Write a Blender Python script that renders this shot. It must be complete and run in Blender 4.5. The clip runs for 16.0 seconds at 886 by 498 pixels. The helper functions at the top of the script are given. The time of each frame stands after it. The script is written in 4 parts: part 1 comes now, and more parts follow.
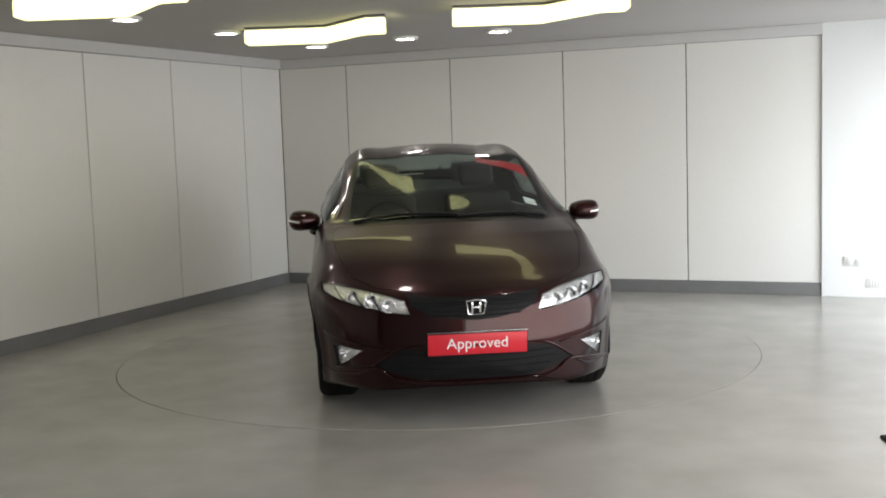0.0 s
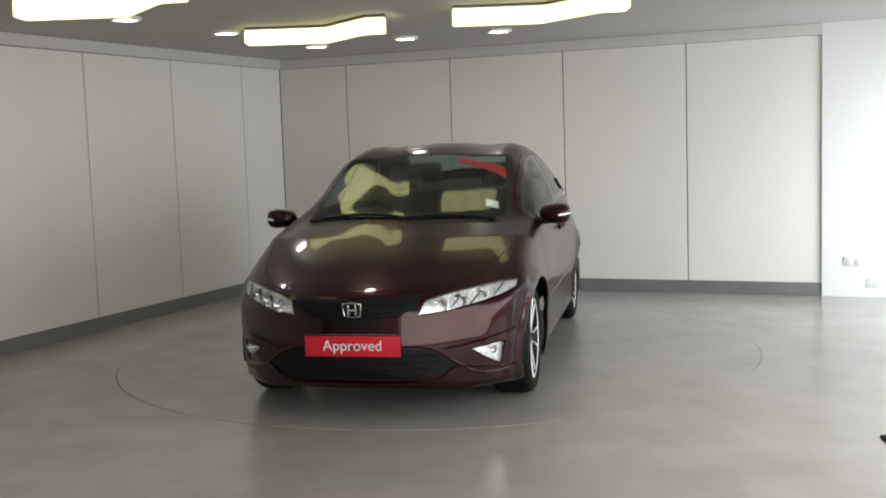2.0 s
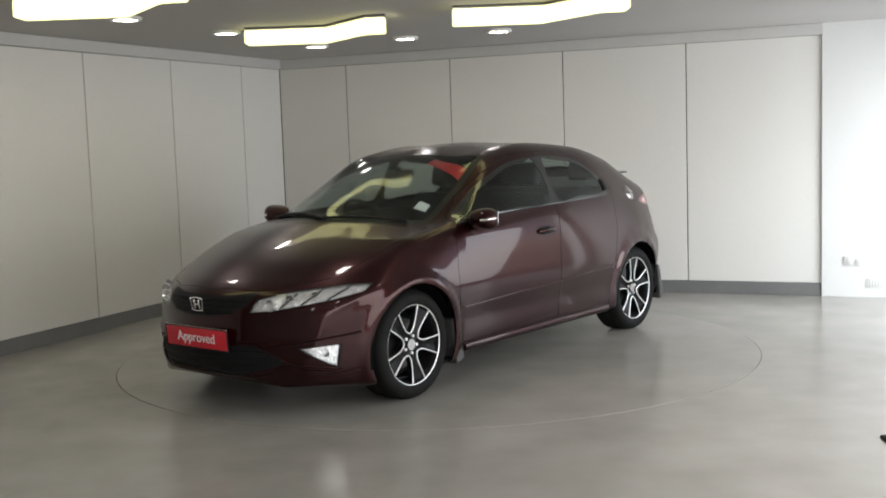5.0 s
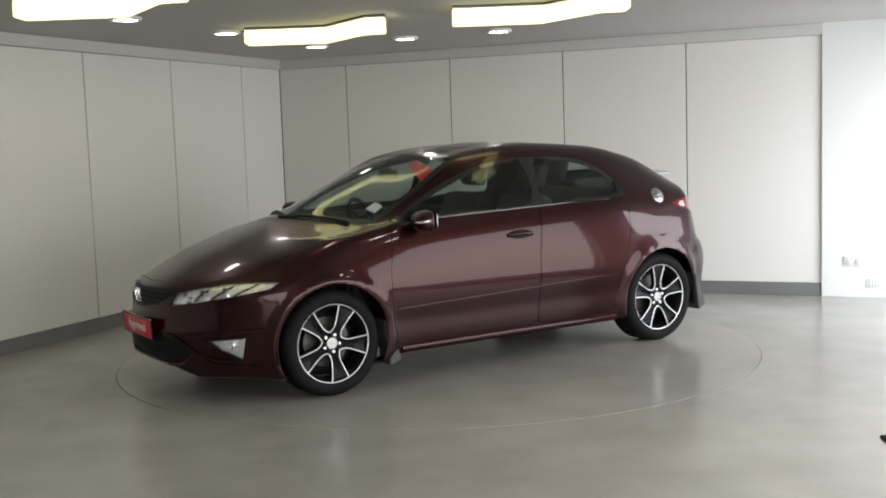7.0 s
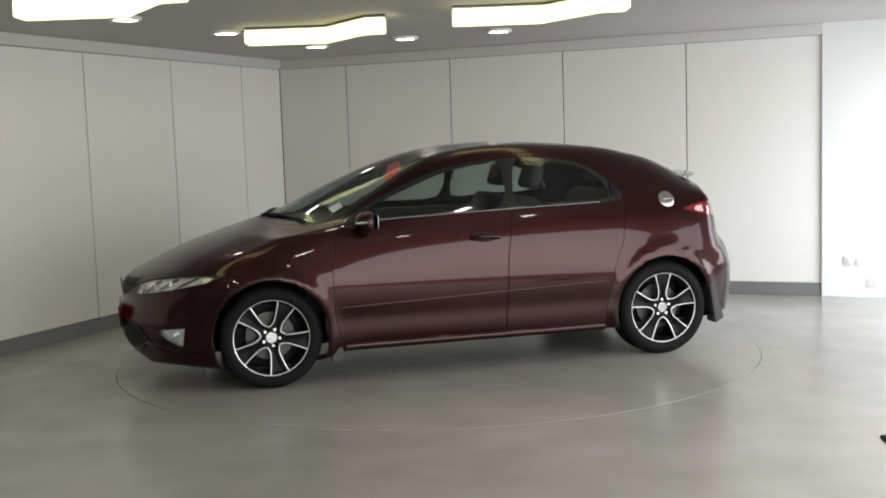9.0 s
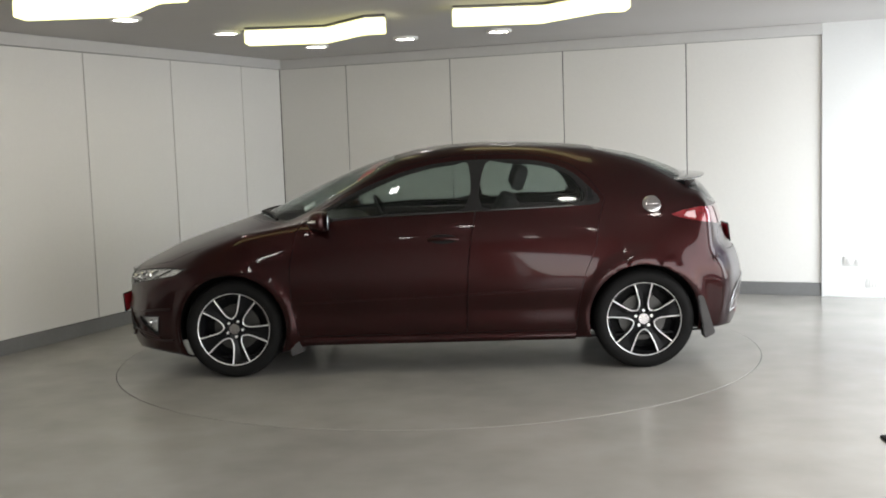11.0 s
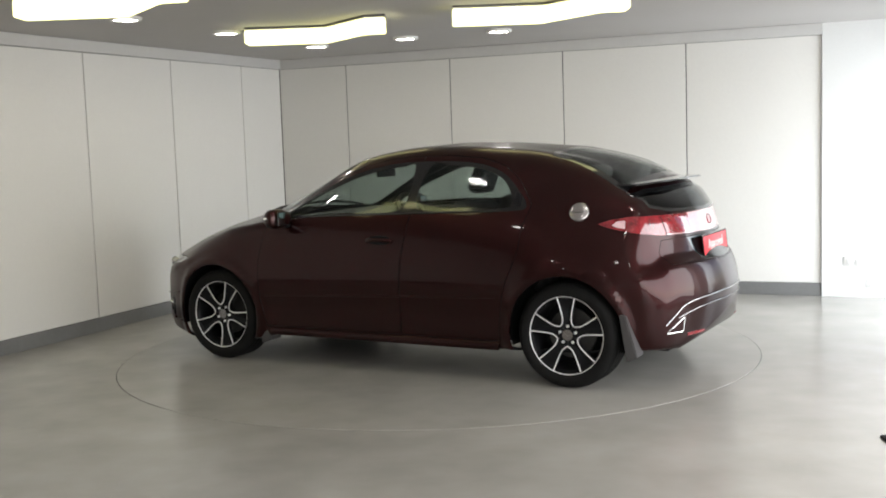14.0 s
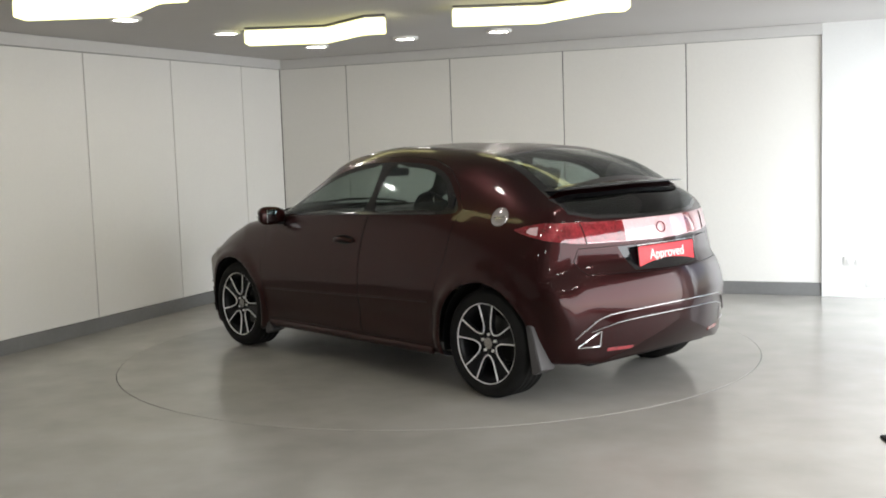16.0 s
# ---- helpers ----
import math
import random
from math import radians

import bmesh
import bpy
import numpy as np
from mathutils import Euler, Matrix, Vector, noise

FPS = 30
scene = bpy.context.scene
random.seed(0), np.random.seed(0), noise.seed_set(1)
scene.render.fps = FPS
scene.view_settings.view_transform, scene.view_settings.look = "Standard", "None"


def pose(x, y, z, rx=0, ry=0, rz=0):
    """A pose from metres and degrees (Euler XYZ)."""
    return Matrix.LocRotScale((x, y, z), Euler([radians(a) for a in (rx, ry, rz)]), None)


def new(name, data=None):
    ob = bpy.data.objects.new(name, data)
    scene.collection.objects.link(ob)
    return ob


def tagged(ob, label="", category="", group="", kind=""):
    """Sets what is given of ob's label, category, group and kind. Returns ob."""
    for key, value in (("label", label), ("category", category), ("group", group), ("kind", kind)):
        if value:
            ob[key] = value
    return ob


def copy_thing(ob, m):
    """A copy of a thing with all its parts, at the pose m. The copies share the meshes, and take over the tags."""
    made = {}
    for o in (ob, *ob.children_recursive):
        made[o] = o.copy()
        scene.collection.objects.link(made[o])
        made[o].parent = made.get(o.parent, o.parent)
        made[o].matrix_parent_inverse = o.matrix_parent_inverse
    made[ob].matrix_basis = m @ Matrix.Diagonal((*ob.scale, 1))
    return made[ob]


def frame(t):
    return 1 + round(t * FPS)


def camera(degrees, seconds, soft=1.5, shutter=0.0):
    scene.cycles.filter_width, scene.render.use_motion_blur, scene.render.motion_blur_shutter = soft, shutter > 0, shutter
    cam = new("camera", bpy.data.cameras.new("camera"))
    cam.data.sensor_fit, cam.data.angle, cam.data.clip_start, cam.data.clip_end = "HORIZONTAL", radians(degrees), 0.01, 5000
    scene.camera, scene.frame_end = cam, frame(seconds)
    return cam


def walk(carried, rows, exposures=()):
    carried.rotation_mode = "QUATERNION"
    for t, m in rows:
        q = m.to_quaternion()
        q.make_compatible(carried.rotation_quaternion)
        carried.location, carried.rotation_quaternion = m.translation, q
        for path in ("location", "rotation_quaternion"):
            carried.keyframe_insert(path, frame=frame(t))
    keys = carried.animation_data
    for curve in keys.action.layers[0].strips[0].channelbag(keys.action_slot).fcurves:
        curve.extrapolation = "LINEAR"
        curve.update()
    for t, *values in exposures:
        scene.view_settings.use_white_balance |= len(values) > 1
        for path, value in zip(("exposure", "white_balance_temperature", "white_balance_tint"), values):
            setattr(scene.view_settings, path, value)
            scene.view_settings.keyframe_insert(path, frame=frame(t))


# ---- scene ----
cam = camera(44.18, 16.0, soft=1.9)
EYE = Vector((0.0, -7.767, 1.488))
PATH = [(t, Matrix.Translation(EYE) @ pose(0, 0, 0, 90 - 5.658, 0, -0.391) @ pose(0, 0, 0, 0, 0, -1.892)) for t in (0.0, 16.0)]
walk(cam, PATH, exposures=[(0.0, 0.42), (3.5, 0.37), (7.0, 0.44), (9.0, 0.50), (12.5, 0.70), (16.0, 0.78)])

# ---- plan of the room: u along the rear wall, v from it towards the camera ----
CORNER, TURN = Vector((-1.608, 4.067, 0.0)), radians(-23.54)
UHAT = Vector((math.cos(TURN), math.sin(TURN), 0))
VHAT = Vector((math.sin(TURN), -math.cos(TURN), 0))
CEIL, SKIRT, BOARD_TOP, PITCH, SIDE_PITCH = 2.40, 0.112, 2.303, 1.173, 1.155
ROOM_U, ROOM_V = 6.95, 12.0
TABLE_R = 2.232


def room(u, v, z):
    p = CORNER + UHAT * u + VHAT * v
    return Vector((p.x, p.y, z))


def in_room(u, v, z, turn=0.0):
    """A pose whose x runs along u and whose y runs away from the camera (against v)."""
    return Matrix.Translation(room(u, v, z)) @ Matrix.Rotation(TURN + radians(turn), 4, "Z")


# ---- light ----
world = bpy.data.worlds.new("sky")
scene.world = world
world.use_nodes = True
sky = world.node_tree.nodes.new("ShaderNodeTexSky")
sky.sky_type, sky.sun_disc, sky.sun_elevation, sky.sun_rotation = "NISHITA", False, radians(38), radians(-60)
world.node_tree.links.new(sky.outputs["Color"], world.node_tree.nodes["Background"].inputs["Color"])
world.node_tree.nodes["Background"].inputs["Strength"].default_value = 0.12


def window_light(name, u, v, z, turn, width, height, watts, colour, spread=180.0):
    data = bpy.data.lights.new(name, "AREA")
    data.shape, data.size, data.size_y, data.energy, data.color, data.spread = "RECTANGLE", width, height, watts, colour, radians(spread)
    ob = new(name, data)
    ob.matrix_world = in_room(u, v, z, turn) @ Matrix.Rotation(radians(90 - 16), 4, "X")
    return ob


OPEN_V0, OPEN_V1, OPEN_TOP = 0.15, 2.2, 1.95
SIDE_V0, SIDE_V1, SIDE_Z0, SIDE_Z1 = 2.6, 11.2, 0.08, 1.80
window_light("daylight", ROOM_U + 0.60, (OPEN_V0 + OPEN_V1) / 2, OPEN_TOP / 2 + 0.05, 62, OPEN_V1 - OPEN_V0 - 0.1, OPEN_TOP - 0.15, 66, (0.92, 0.97, 1.0), 150.0)
window_light("side_daylight", ROOM_U + 0.25, (SIDE_V0 + SIDE_V1) / 2, (SIDE_Z0 + SIDE_Z1) / 2, 90, SIDE_V1 - SIDE_V0 - 0.1, SIDE_Z1 - SIDE_Z0 - 0.1, 136, (1.0, 0.97, 0.93))
LAMP_GLOW, SPOT_GLOW = 1.5, 34.0


# ---- materials ----
def material(name, base, rough=0.5, metal=0.0, noise_scale=0.0, spread=0.0, fine_scale=0.0, bump=0.0, rough_spread=0.0, coat=0.0,
             emit=None, glow=0.0, transmission=0.0, ior=1.45, specular=0.5):
    m = bpy.data.materials.new(name)
    m.use_nodes = True
    tree = m.node_tree
    b = tree.nodes["Principled BSDF"]
    b.inputs["Base Color"].default_value = (*base, 1)
    b.inputs["Roughness"].default_value, b.inputs["Metallic"].default_value = rough, metal
    b.inputs["Coat Weight"].default_value, b.inputs["Coat Roughness"].default_value = coat, 0.045
    b.inputs["Transmission Weight"].default_value, b.inputs["IOR"].default_value = transmission, ior
    b.inputs["Specular IOR Level"].default_value = specular
    if emit:
        b.inputs["Emission Color"].default_value, b.inputs["Emission Strength"].default_value = (*emit, 1), glow
    if noise_scale:
        at = tree.nodes.new("ShaderNodeTexCoord")
        big, fine = tree.nodes.new("ShaderNodeTexNoise"), tree.nodes.new("ShaderNodeTexNoise")
        big.inputs["Scale"].default_value, big.inputs["Detail"].default_value = noise_scale, 5
        fine.inputs["Scale"].default_value, fine.inputs["Detail"].default_value = fine_scale or noise_scale * 14, 3
        for n in (big, fine):
            tree.links.new(at.outputs["Object"], n.inputs["Vector"])
        both = tree.nodes.new("ShaderNodeMix")
        both.inputs["Factor"].default_value = 0.35
        tree.links.new(big.outputs["Fac"], both.inputs["A"])
        tree.links.new(fine.outputs["Fac"], both.inputs["B"])
        ramp = tree.nodes.new("ShaderNodeValToRGB")
        ramp.color_ramp.elements[0].position, ramp.color_ramp.elements[1].position = 0.3, 0.7
        ramp.color_ramp.elements[0].color = (*[c * (1 - spread) for c in base], 1)
        ramp.color_ramp.elements[1].color = (*[min(1, c * (1 + spread)) for c in base], 1)
        tree.links.new(both.outputs["Result"], ramp.inputs["Fac"])
        tree.links.new(ramp.outputs["Color"], b.inputs["Base Color"])
        if rough_spread:
            rr = tree.nodes.new("ShaderNodeMapRange")
            rr.inputs["To Min"].default_value, rr.inputs["To Max"].default_value = rough - rough_spread, rough + rough_spread
            tree.links.new(both.outputs["Result"], rr.inputs["Value"])
            tree.links.new(rr.outputs["Result"], b.inputs["Roughness"])
        if bump:
            bp = tree.nodes.new("ShaderNodeBump")
            bp.inputs["Strength"].default_value, bp.inputs["Distance"].default_value = bump, 0.004
            tree.links.new(fine.outputs["Fac"], bp.inputs["Height"])
            tree.links.new(bp.outputs["Normal"], b.inputs["Normal"])
    return m


M_FLOOR = material("painted_concrete", (0.35, 0.335, 0.308), 0.22, noise_scale=0.45, spread=0.20, fine_scale=3.1, rough_spread=0.05)
M_BOARD = material("white_wall_board", (0.74, 0.725, 0.70), 0.55, noise_scale=0.8, spread=0.03, fine_scale=40, bump=0.03)
M_BACK = material("dark_joint", (0.07, 0.065, 0.06), 0.8, noise_scale=3, spread=0.1)
M_PLASTER = material("white_plaster", (0.70, 0.70, 0.695), 0.6, noise_scale=1.2, spread=0.03, fine_scale=60, bump=0.05)
M_CEIL = material("ceiling_paint", (0.455, 0.44, 0.43), 0.7, noise_scale=0.9, spread=0.04, fine_scale=50, bump=0.05)
M_ENDWALL = material("grey_wall_paint", (0.58, 0.57, 0.56), 0.6, noise_scale=1.2, spread=0.06, fine_scale=60, bump=0.05)
M_TRIM = material("cornice_paint", (0.57, 0.56, 0.55), 0.6, noise_scale=2, spread=0.04)
M_SKIRT = material("grey_skirting", (0.17, 0.17, 0.17), 0.5, noise_scale=3, spread=0.12, fine_scale=40)
M_LAMP = material("lamp_diffuser", (0.9, 0.88, 0.75), 0.5, emit=(1.0, 0.96, 0.43), glow=LAMP_GLOW)
M_SPOT = material("downlight_glass", (0.9, 0.9, 0.88), 0.4, emit=(1.0, 0.96, 0.9), glow=SPOT_GLOW)
M_WHITE = material("white_plastic", (0.75, 0.75, 0.74), 0.4, noise_scale=30, spread=0.03)
# dark tone for the shade in the gap over each light box
M_GAPSHADE = material("lamp_gap_shade", (0.16, 0.15, 0.14), 0.5, noise_scale=8, spread=0.1)
M_GAP = material("turntable_seam", (0.02, 0.02, 0.02), 0.8, specular=0.1, noise_scale=10, spread=0.2)
M_PAINT = material("burgundy_paint", (0.025, 0.0035, 0.0037), 0.33, metal=0.88, noise_scale=2.5, spread=0.10, fine_scale=700, rough_spread=0.04, coat=0.48)
M_BLACK = material("black_plastic", (0.007, 0.007, 0.008), 0.55, specular=0.2, noise_scale=20, spread=0.2, fine_scale=300, bump=0.08)
M_GLOSS = material("black_gloss", (0.008, 0.008, 0.009), 0.08, coat=0.5)
M_SEAL = material("black_seal", (0.009, 0.009, 0.009), 0.42, specular=0.3, noise_scale=20, spread=0.2)
M_MIRROR = material("mirror_glass", (0.34, 0.36, 0.38), 0.03, metal=1.0)
M_RUBBER = material("tyre_rubber", (0.007, 0.0068, 0.0068), 0.72, specular=0.2, noise_scale=12, spread=0.25, fine_scale=150, bump=0.2)
M_ALLOY = material("machined_alloy", (0.9, 0.9, 0.9), 0.36, metal=0.55, noise_scale=15, spread=0.05, fine_scale=200)
M_DARKALLOY = material("dark_alloy", (0.008, 0.008, 0.009), 0.35, metal=0.0, specular=0.16, noise_scale=15, spread=0.1)
M_STEEL = material("brake_steel", (0.10, 0.098, 0.095), 0.5, metal=1.0, noise_scale=25, spread=0.15)
M_CHROME = material("chrome", (0.85, 0.85, 0.86), 0.07, metal=1.0)
M_TINT = material("dark_glass", (0.10, 0.12, 0.12), 0.0, transmission=1.0, ior=1.02, specular=0.5, coat=0.8)
M_GLASS = material("car_glass", (0.55, 0.62, 0.60), 0.0, transmission=1.0, ior=1.02, specular=0.5, coat=0.55)
M_LENS = material("clear_lens", (0.95, 0.96, 0.97), 0.02, transmission=1.0, ior=1.05, coat=0.6)
M_REFLECTOR = material("lamp_reflector", (0.84, 0.85, 0.87), 0.24, metal=0.9, noise_scale=18, spread=0.25, fine_scale=70, bump=1.0)
M_RED = material("red_vinyl", (0.62, 0.02, 0.035), 0.35, noise_scale=10, spread=0.06)
M_TAIL = material("red_tail_lens", (0.20, 0.012, 0.018), 0.08, coat=1.0, specular=0.8, noise_scale=16, spread=0.7, fine_scale=70)
# pale lens, lightened further for the daylight mirrored in the tail strip
M_TAILCLEAR = material("pale_tail_lens", (0.70, 0.48, 0.51), 0.10, coat=1.0, noise_scale=60, spread=0.08)
M_SEAT = material("dark_seat_cloth", (0.035, 0.035, 0.037), 0.85, noise_scale=10, spread=0.2, fine_scale=250, bump=0.2)
M_DASH = material("dash_plastic", (0.022, 0.022, 0.023), 0.6, noise_scale=12, spread=0.2)
M_CAP = material("satin_metal", (0.44, 0.42, 0.42), 0.22, metal=1.0, noise_scale=30, spread=0.1)
M_LETTER = material("white_letter", (0.85, 0.85, 0.85), 0.4)
M_FLAP = material("grey_mudflap", (0.055, 0.052, 0.053), 0.5, noise_scale=9, spread=0.15)


# ---- building helpers ----
def finish(name, bm, mat, smooth=40.0):
    me = bpy.data.meshes.new(name)
    bmesh.ops.recalc_face_normals(bm, faces=bm.faces)
    bm.to_mesh(me)
    bm.free()
    me.materials.append(mat)
    if smooth:
        me.shade_smooth()
        me.set_sharp_from_angle(angle=radians(smooth))
    return me


def part(name, bm, mat, parent=None, label="", m=None, smooth=40.0):
    ob = new(name, finish(name, bm, mat, smooth))
    if parent:
        ob.parent = parent
    if m is not None:
        ob.matrix_basis = m
    return tagged(ob, label=label)


def thing(name, label, category, m=None, group=""):
    ob = new(name)
    if m is not None:
        ob.matrix_basis = m
    return tagged(ob, label=label, category=category, group=group)


def box(size, at=(0, 0, 0), bevel=0.0, bm=None, segments=2):
    bm = bm or bmesh.new()
    made = bmesh.ops.create_cube(bm, size=1.0, matrix=Matrix.Translation(at) @ Matrix.Diagonal((*size, 1)))["verts"]
    if bevel:
        edges = list({e for v in made for e in v.link_edges})
        bmesh.ops.bevel(bm, geom=edges, offset=bevel, segments=segments, affect="EDGES", profile=0.5)
    return bm


def drum(r, depth, at=(0, 0, 0), axis="Z", r2=None, segments=32, bm=None):
    bm = bm or bmesh.new()
    turn = {"Z": Matrix(), "Y": Matrix.Rotation(radians(90), 4, "X"), "X": Matrix.Rotation(radians(90), 4, "Y")}[axis]
    bmesh.ops.create_cone(bm, cap_ends=True, segments=segments, radius1=r, radius2=r if r2 is None else r2, depth=depth, matrix=Matrix.Translation(at) @ turn)
    return bm


def lathe(profile, segments=64, bm=None):
    """Turns (radius, y) pairs about the y axis into a closed band."""
    bm = bm or bmesh.new()
    rings = [[bm.verts.new((r * math.sin(a), y, r * math.cos(a))) for a in (2 * math.pi * k / segments for k in range(segments))] for r, y in profile]
    for p, q in zip(rings, rings[1:]):
        for k in range(segments):
            bm.faces.new((p[k], p[(k + 1) % segments], q[(k + 1) % segments], q[k]))
    return bm


def sweep(points, width, height, bm=None, up=(0, 0, 1), closed=False):
    """A rounded bar along points; width lies across, height along up."""
    bm = bm or bmesh.new()
    pts, n, rings = [Vector(p) for p in points], len(points), []
    for i, p in enumerate(pts):
        a, b = (pts[i - 1], pts[(i + 1) % n]) if closed else (pts[max(i - 1, 0)], pts[min(i + 1, n - 1)])
        d = (b - a).normalized()
        side = d.cross(Vector(up)).normalized()
        top = side.cross(d)
        rings.append([bm.verts.new(p + side * width / 2 * math.cos(k) + top * height / 2 * math.sin(k)) for k in (2 * math.pi * j / 8 for j in range(8))])
    for i in range(n if closed else n - 1):
        p, q = rings[i], rings[(i + 1) % n]
        for k in range(8):
            bm.faces.new((p[k], p[(k + 1) % 8], q[(k + 1) % 8], q[k]))
    if not closed:
        bm.faces.new(rings[0])
        bm.faces.new(rings[-1])
    return bm


def prism(outline, depth, bm=None, m=None):
    """An outline in x, z given thickness along y, from 0 to depth."""
    bm = bm or bmesh.new()
    m = m or Matrix()
    lo, hi = ([bm.verts.new(m @ Vector((x, y, z))) for x, z in outline] for y in (0.0, depth))
    n = len(outline)
    bm.faces.new(lo)
    bm.faces.new(hi[::-1])
    for k in range(n):
        bm.faces.new((lo[k], lo[(k + 1) % n], hi[(k + 1) % n], hi[k]))
    return bm


def spline(table):
    """A smooth curve through (x, value) pairs, with no overshoot."""
    table = sorted(table)
    xs, ys = [p[0] for p in table], [p[1] for p in table]
    d = [(b - a) / (q - p) for a, b, p, q in zip(ys, ys[1:], xs, xs[1:])]
    s = [d[0]] + [0.0 if a * b <= 0 else 2 * a * b / (a + b) for a, b in zip(d, d[1:])] + [d[-1]]

    def value(x):
        if x <= xs[0]:
            return ys[0]
        if x >= xs[-1]:
            return ys[-1]
        i = max(k for k in range(len(xs) - 1) if xs[k] <= x)
        h = xs[i + 1] - xs[i]
        t = (x - xs[i]) / h
        return (ys[i] * (1 + 2 * t) * (1 - t) ** 2 + h * s[i] * t * (1 - t) ** 2 + ys[i + 1] * t * t * (3 - 2 * t) + h * s[i + 1] * t * t * (t - 1))
    return value


def rounded(points, steps=5, closed=True):
    """A Catmull-Rom curve through points in the plane."""
    n, out = len(points), []
    for i in range(n if closed else n - 1):
        g = [Vector(points[(i + k) % n] if closed else points[min(max(i + k, 0), n - 1)]) for k in (-1, 0, 1, 2)]
        for k in range(steps):
            t = k / steps
            out.append(0.5 * (2 * g[1] + (g[2] - g[0]) * t + (2 * g[0] - 5 * g[1] + 4 * g[2] - g[3]) * t * t + (3 * g[1] - g[0] - 3 * g[2] + g[3]) * t ** 3))
    return out if closed else out + [Vector(points[-1])]


# ---- the room ----
def slab(name, u0, u1, v0, v1, z0, z1, mat, label, category, bevel=0.0):
    bm = box((u1 - u0, v1 - v0, z1 - z0), bevel=bevel)
    ob = part(name, bm, mat, m=in_room((u0 + u1) / 2, (v0 + v1) / 2, (z0 + z1) / 2), smooth=0)
    return tagged(ob, label=label, category=category, kind="structure")


def build_floor():
    """One sheet with a round hole for the turntable, which runs on past the opening."""
    bm = bmesh.new()
    n, centre = 128, Vector((0, 0, 0))
    inner, lip, outer = [], [], []
    corners = [room(-0.2, -0.2, 0), room(ROOM_U + 14, -0.2, 0), room(ROOM_U + 14, ROOM_V + 0.2, 0), room(-0.2, ROOM_V + 0.2, 0)]
    for k in range(n):
        d = Vector((math.cos(2 * math.pi * k / n), math.sin(2 * math.pi * k / n), 0))
        inner.append(bm.verts.new(d * (TABLE_R + 0.0045)))
        lip.append(bm.verts.new(d * (TABLE_R + 0.008) - Vector((0, 0, 0.06))))
        best = 99.0
        for a, b in zip(corners, corners[1:] + corners[:1]):
            e = b - a
            det = d.x * -e.y + d.y * e.x
            if abs(det) > 1e-9:
                t = (a.x * -e.y + a.y * e.x) / det
                if t > 0:
                    best = min(best, t)
        outer.append(bm.verts.new(d * best))
    for k in range(n):
        j = (k + 1) % n
        bm.faces.new((inner[k], inner[j], outer[j], outer[k]))
        bm.faces.new((lip[k], lip[j], inner[j], inner[k]))
    bm.faces.new(lip)
    tagged(part("floor", bm, M_FLOOR, smooth=0), "smooth grey-brown painted concrete showroom floor with worn patches", "floor", kind="structure")


def build_turntable():
    bm = lathe([(0.0005, 0.0), (1.1, 0.0), (TABLE_R - 0.0015, 0.0), (TABLE_R, -0.0015), (TABLE_R, -0.05)], 128)
    bmesh.ops.rotate(bm, verts=bm.verts, matrix=Matrix.Rotation(radians(90), 3, "X"))
    root = thing("turntable", "round flush turntable painted like the grey floor", "turntable")
    part("disc", bm, M_FLOOR, root, m=pose(0, 0, 0.002))
    rim = lathe([(TABLE_R - 0.0005, 0.0), (TABLE_R + 0.001, -0.0015), (TABLE_R + 0.004, -0.002), (TABLE_R + 0.004, -0.03)], 128)
    bmesh.ops.rotate(rim, verts=rim.verts, matrix=Matrix.Rotation(radians(90), 3, "X"))
    part("rim", rim, M_GAP, root, "thin dark seam at the turntable's edge")
    return root


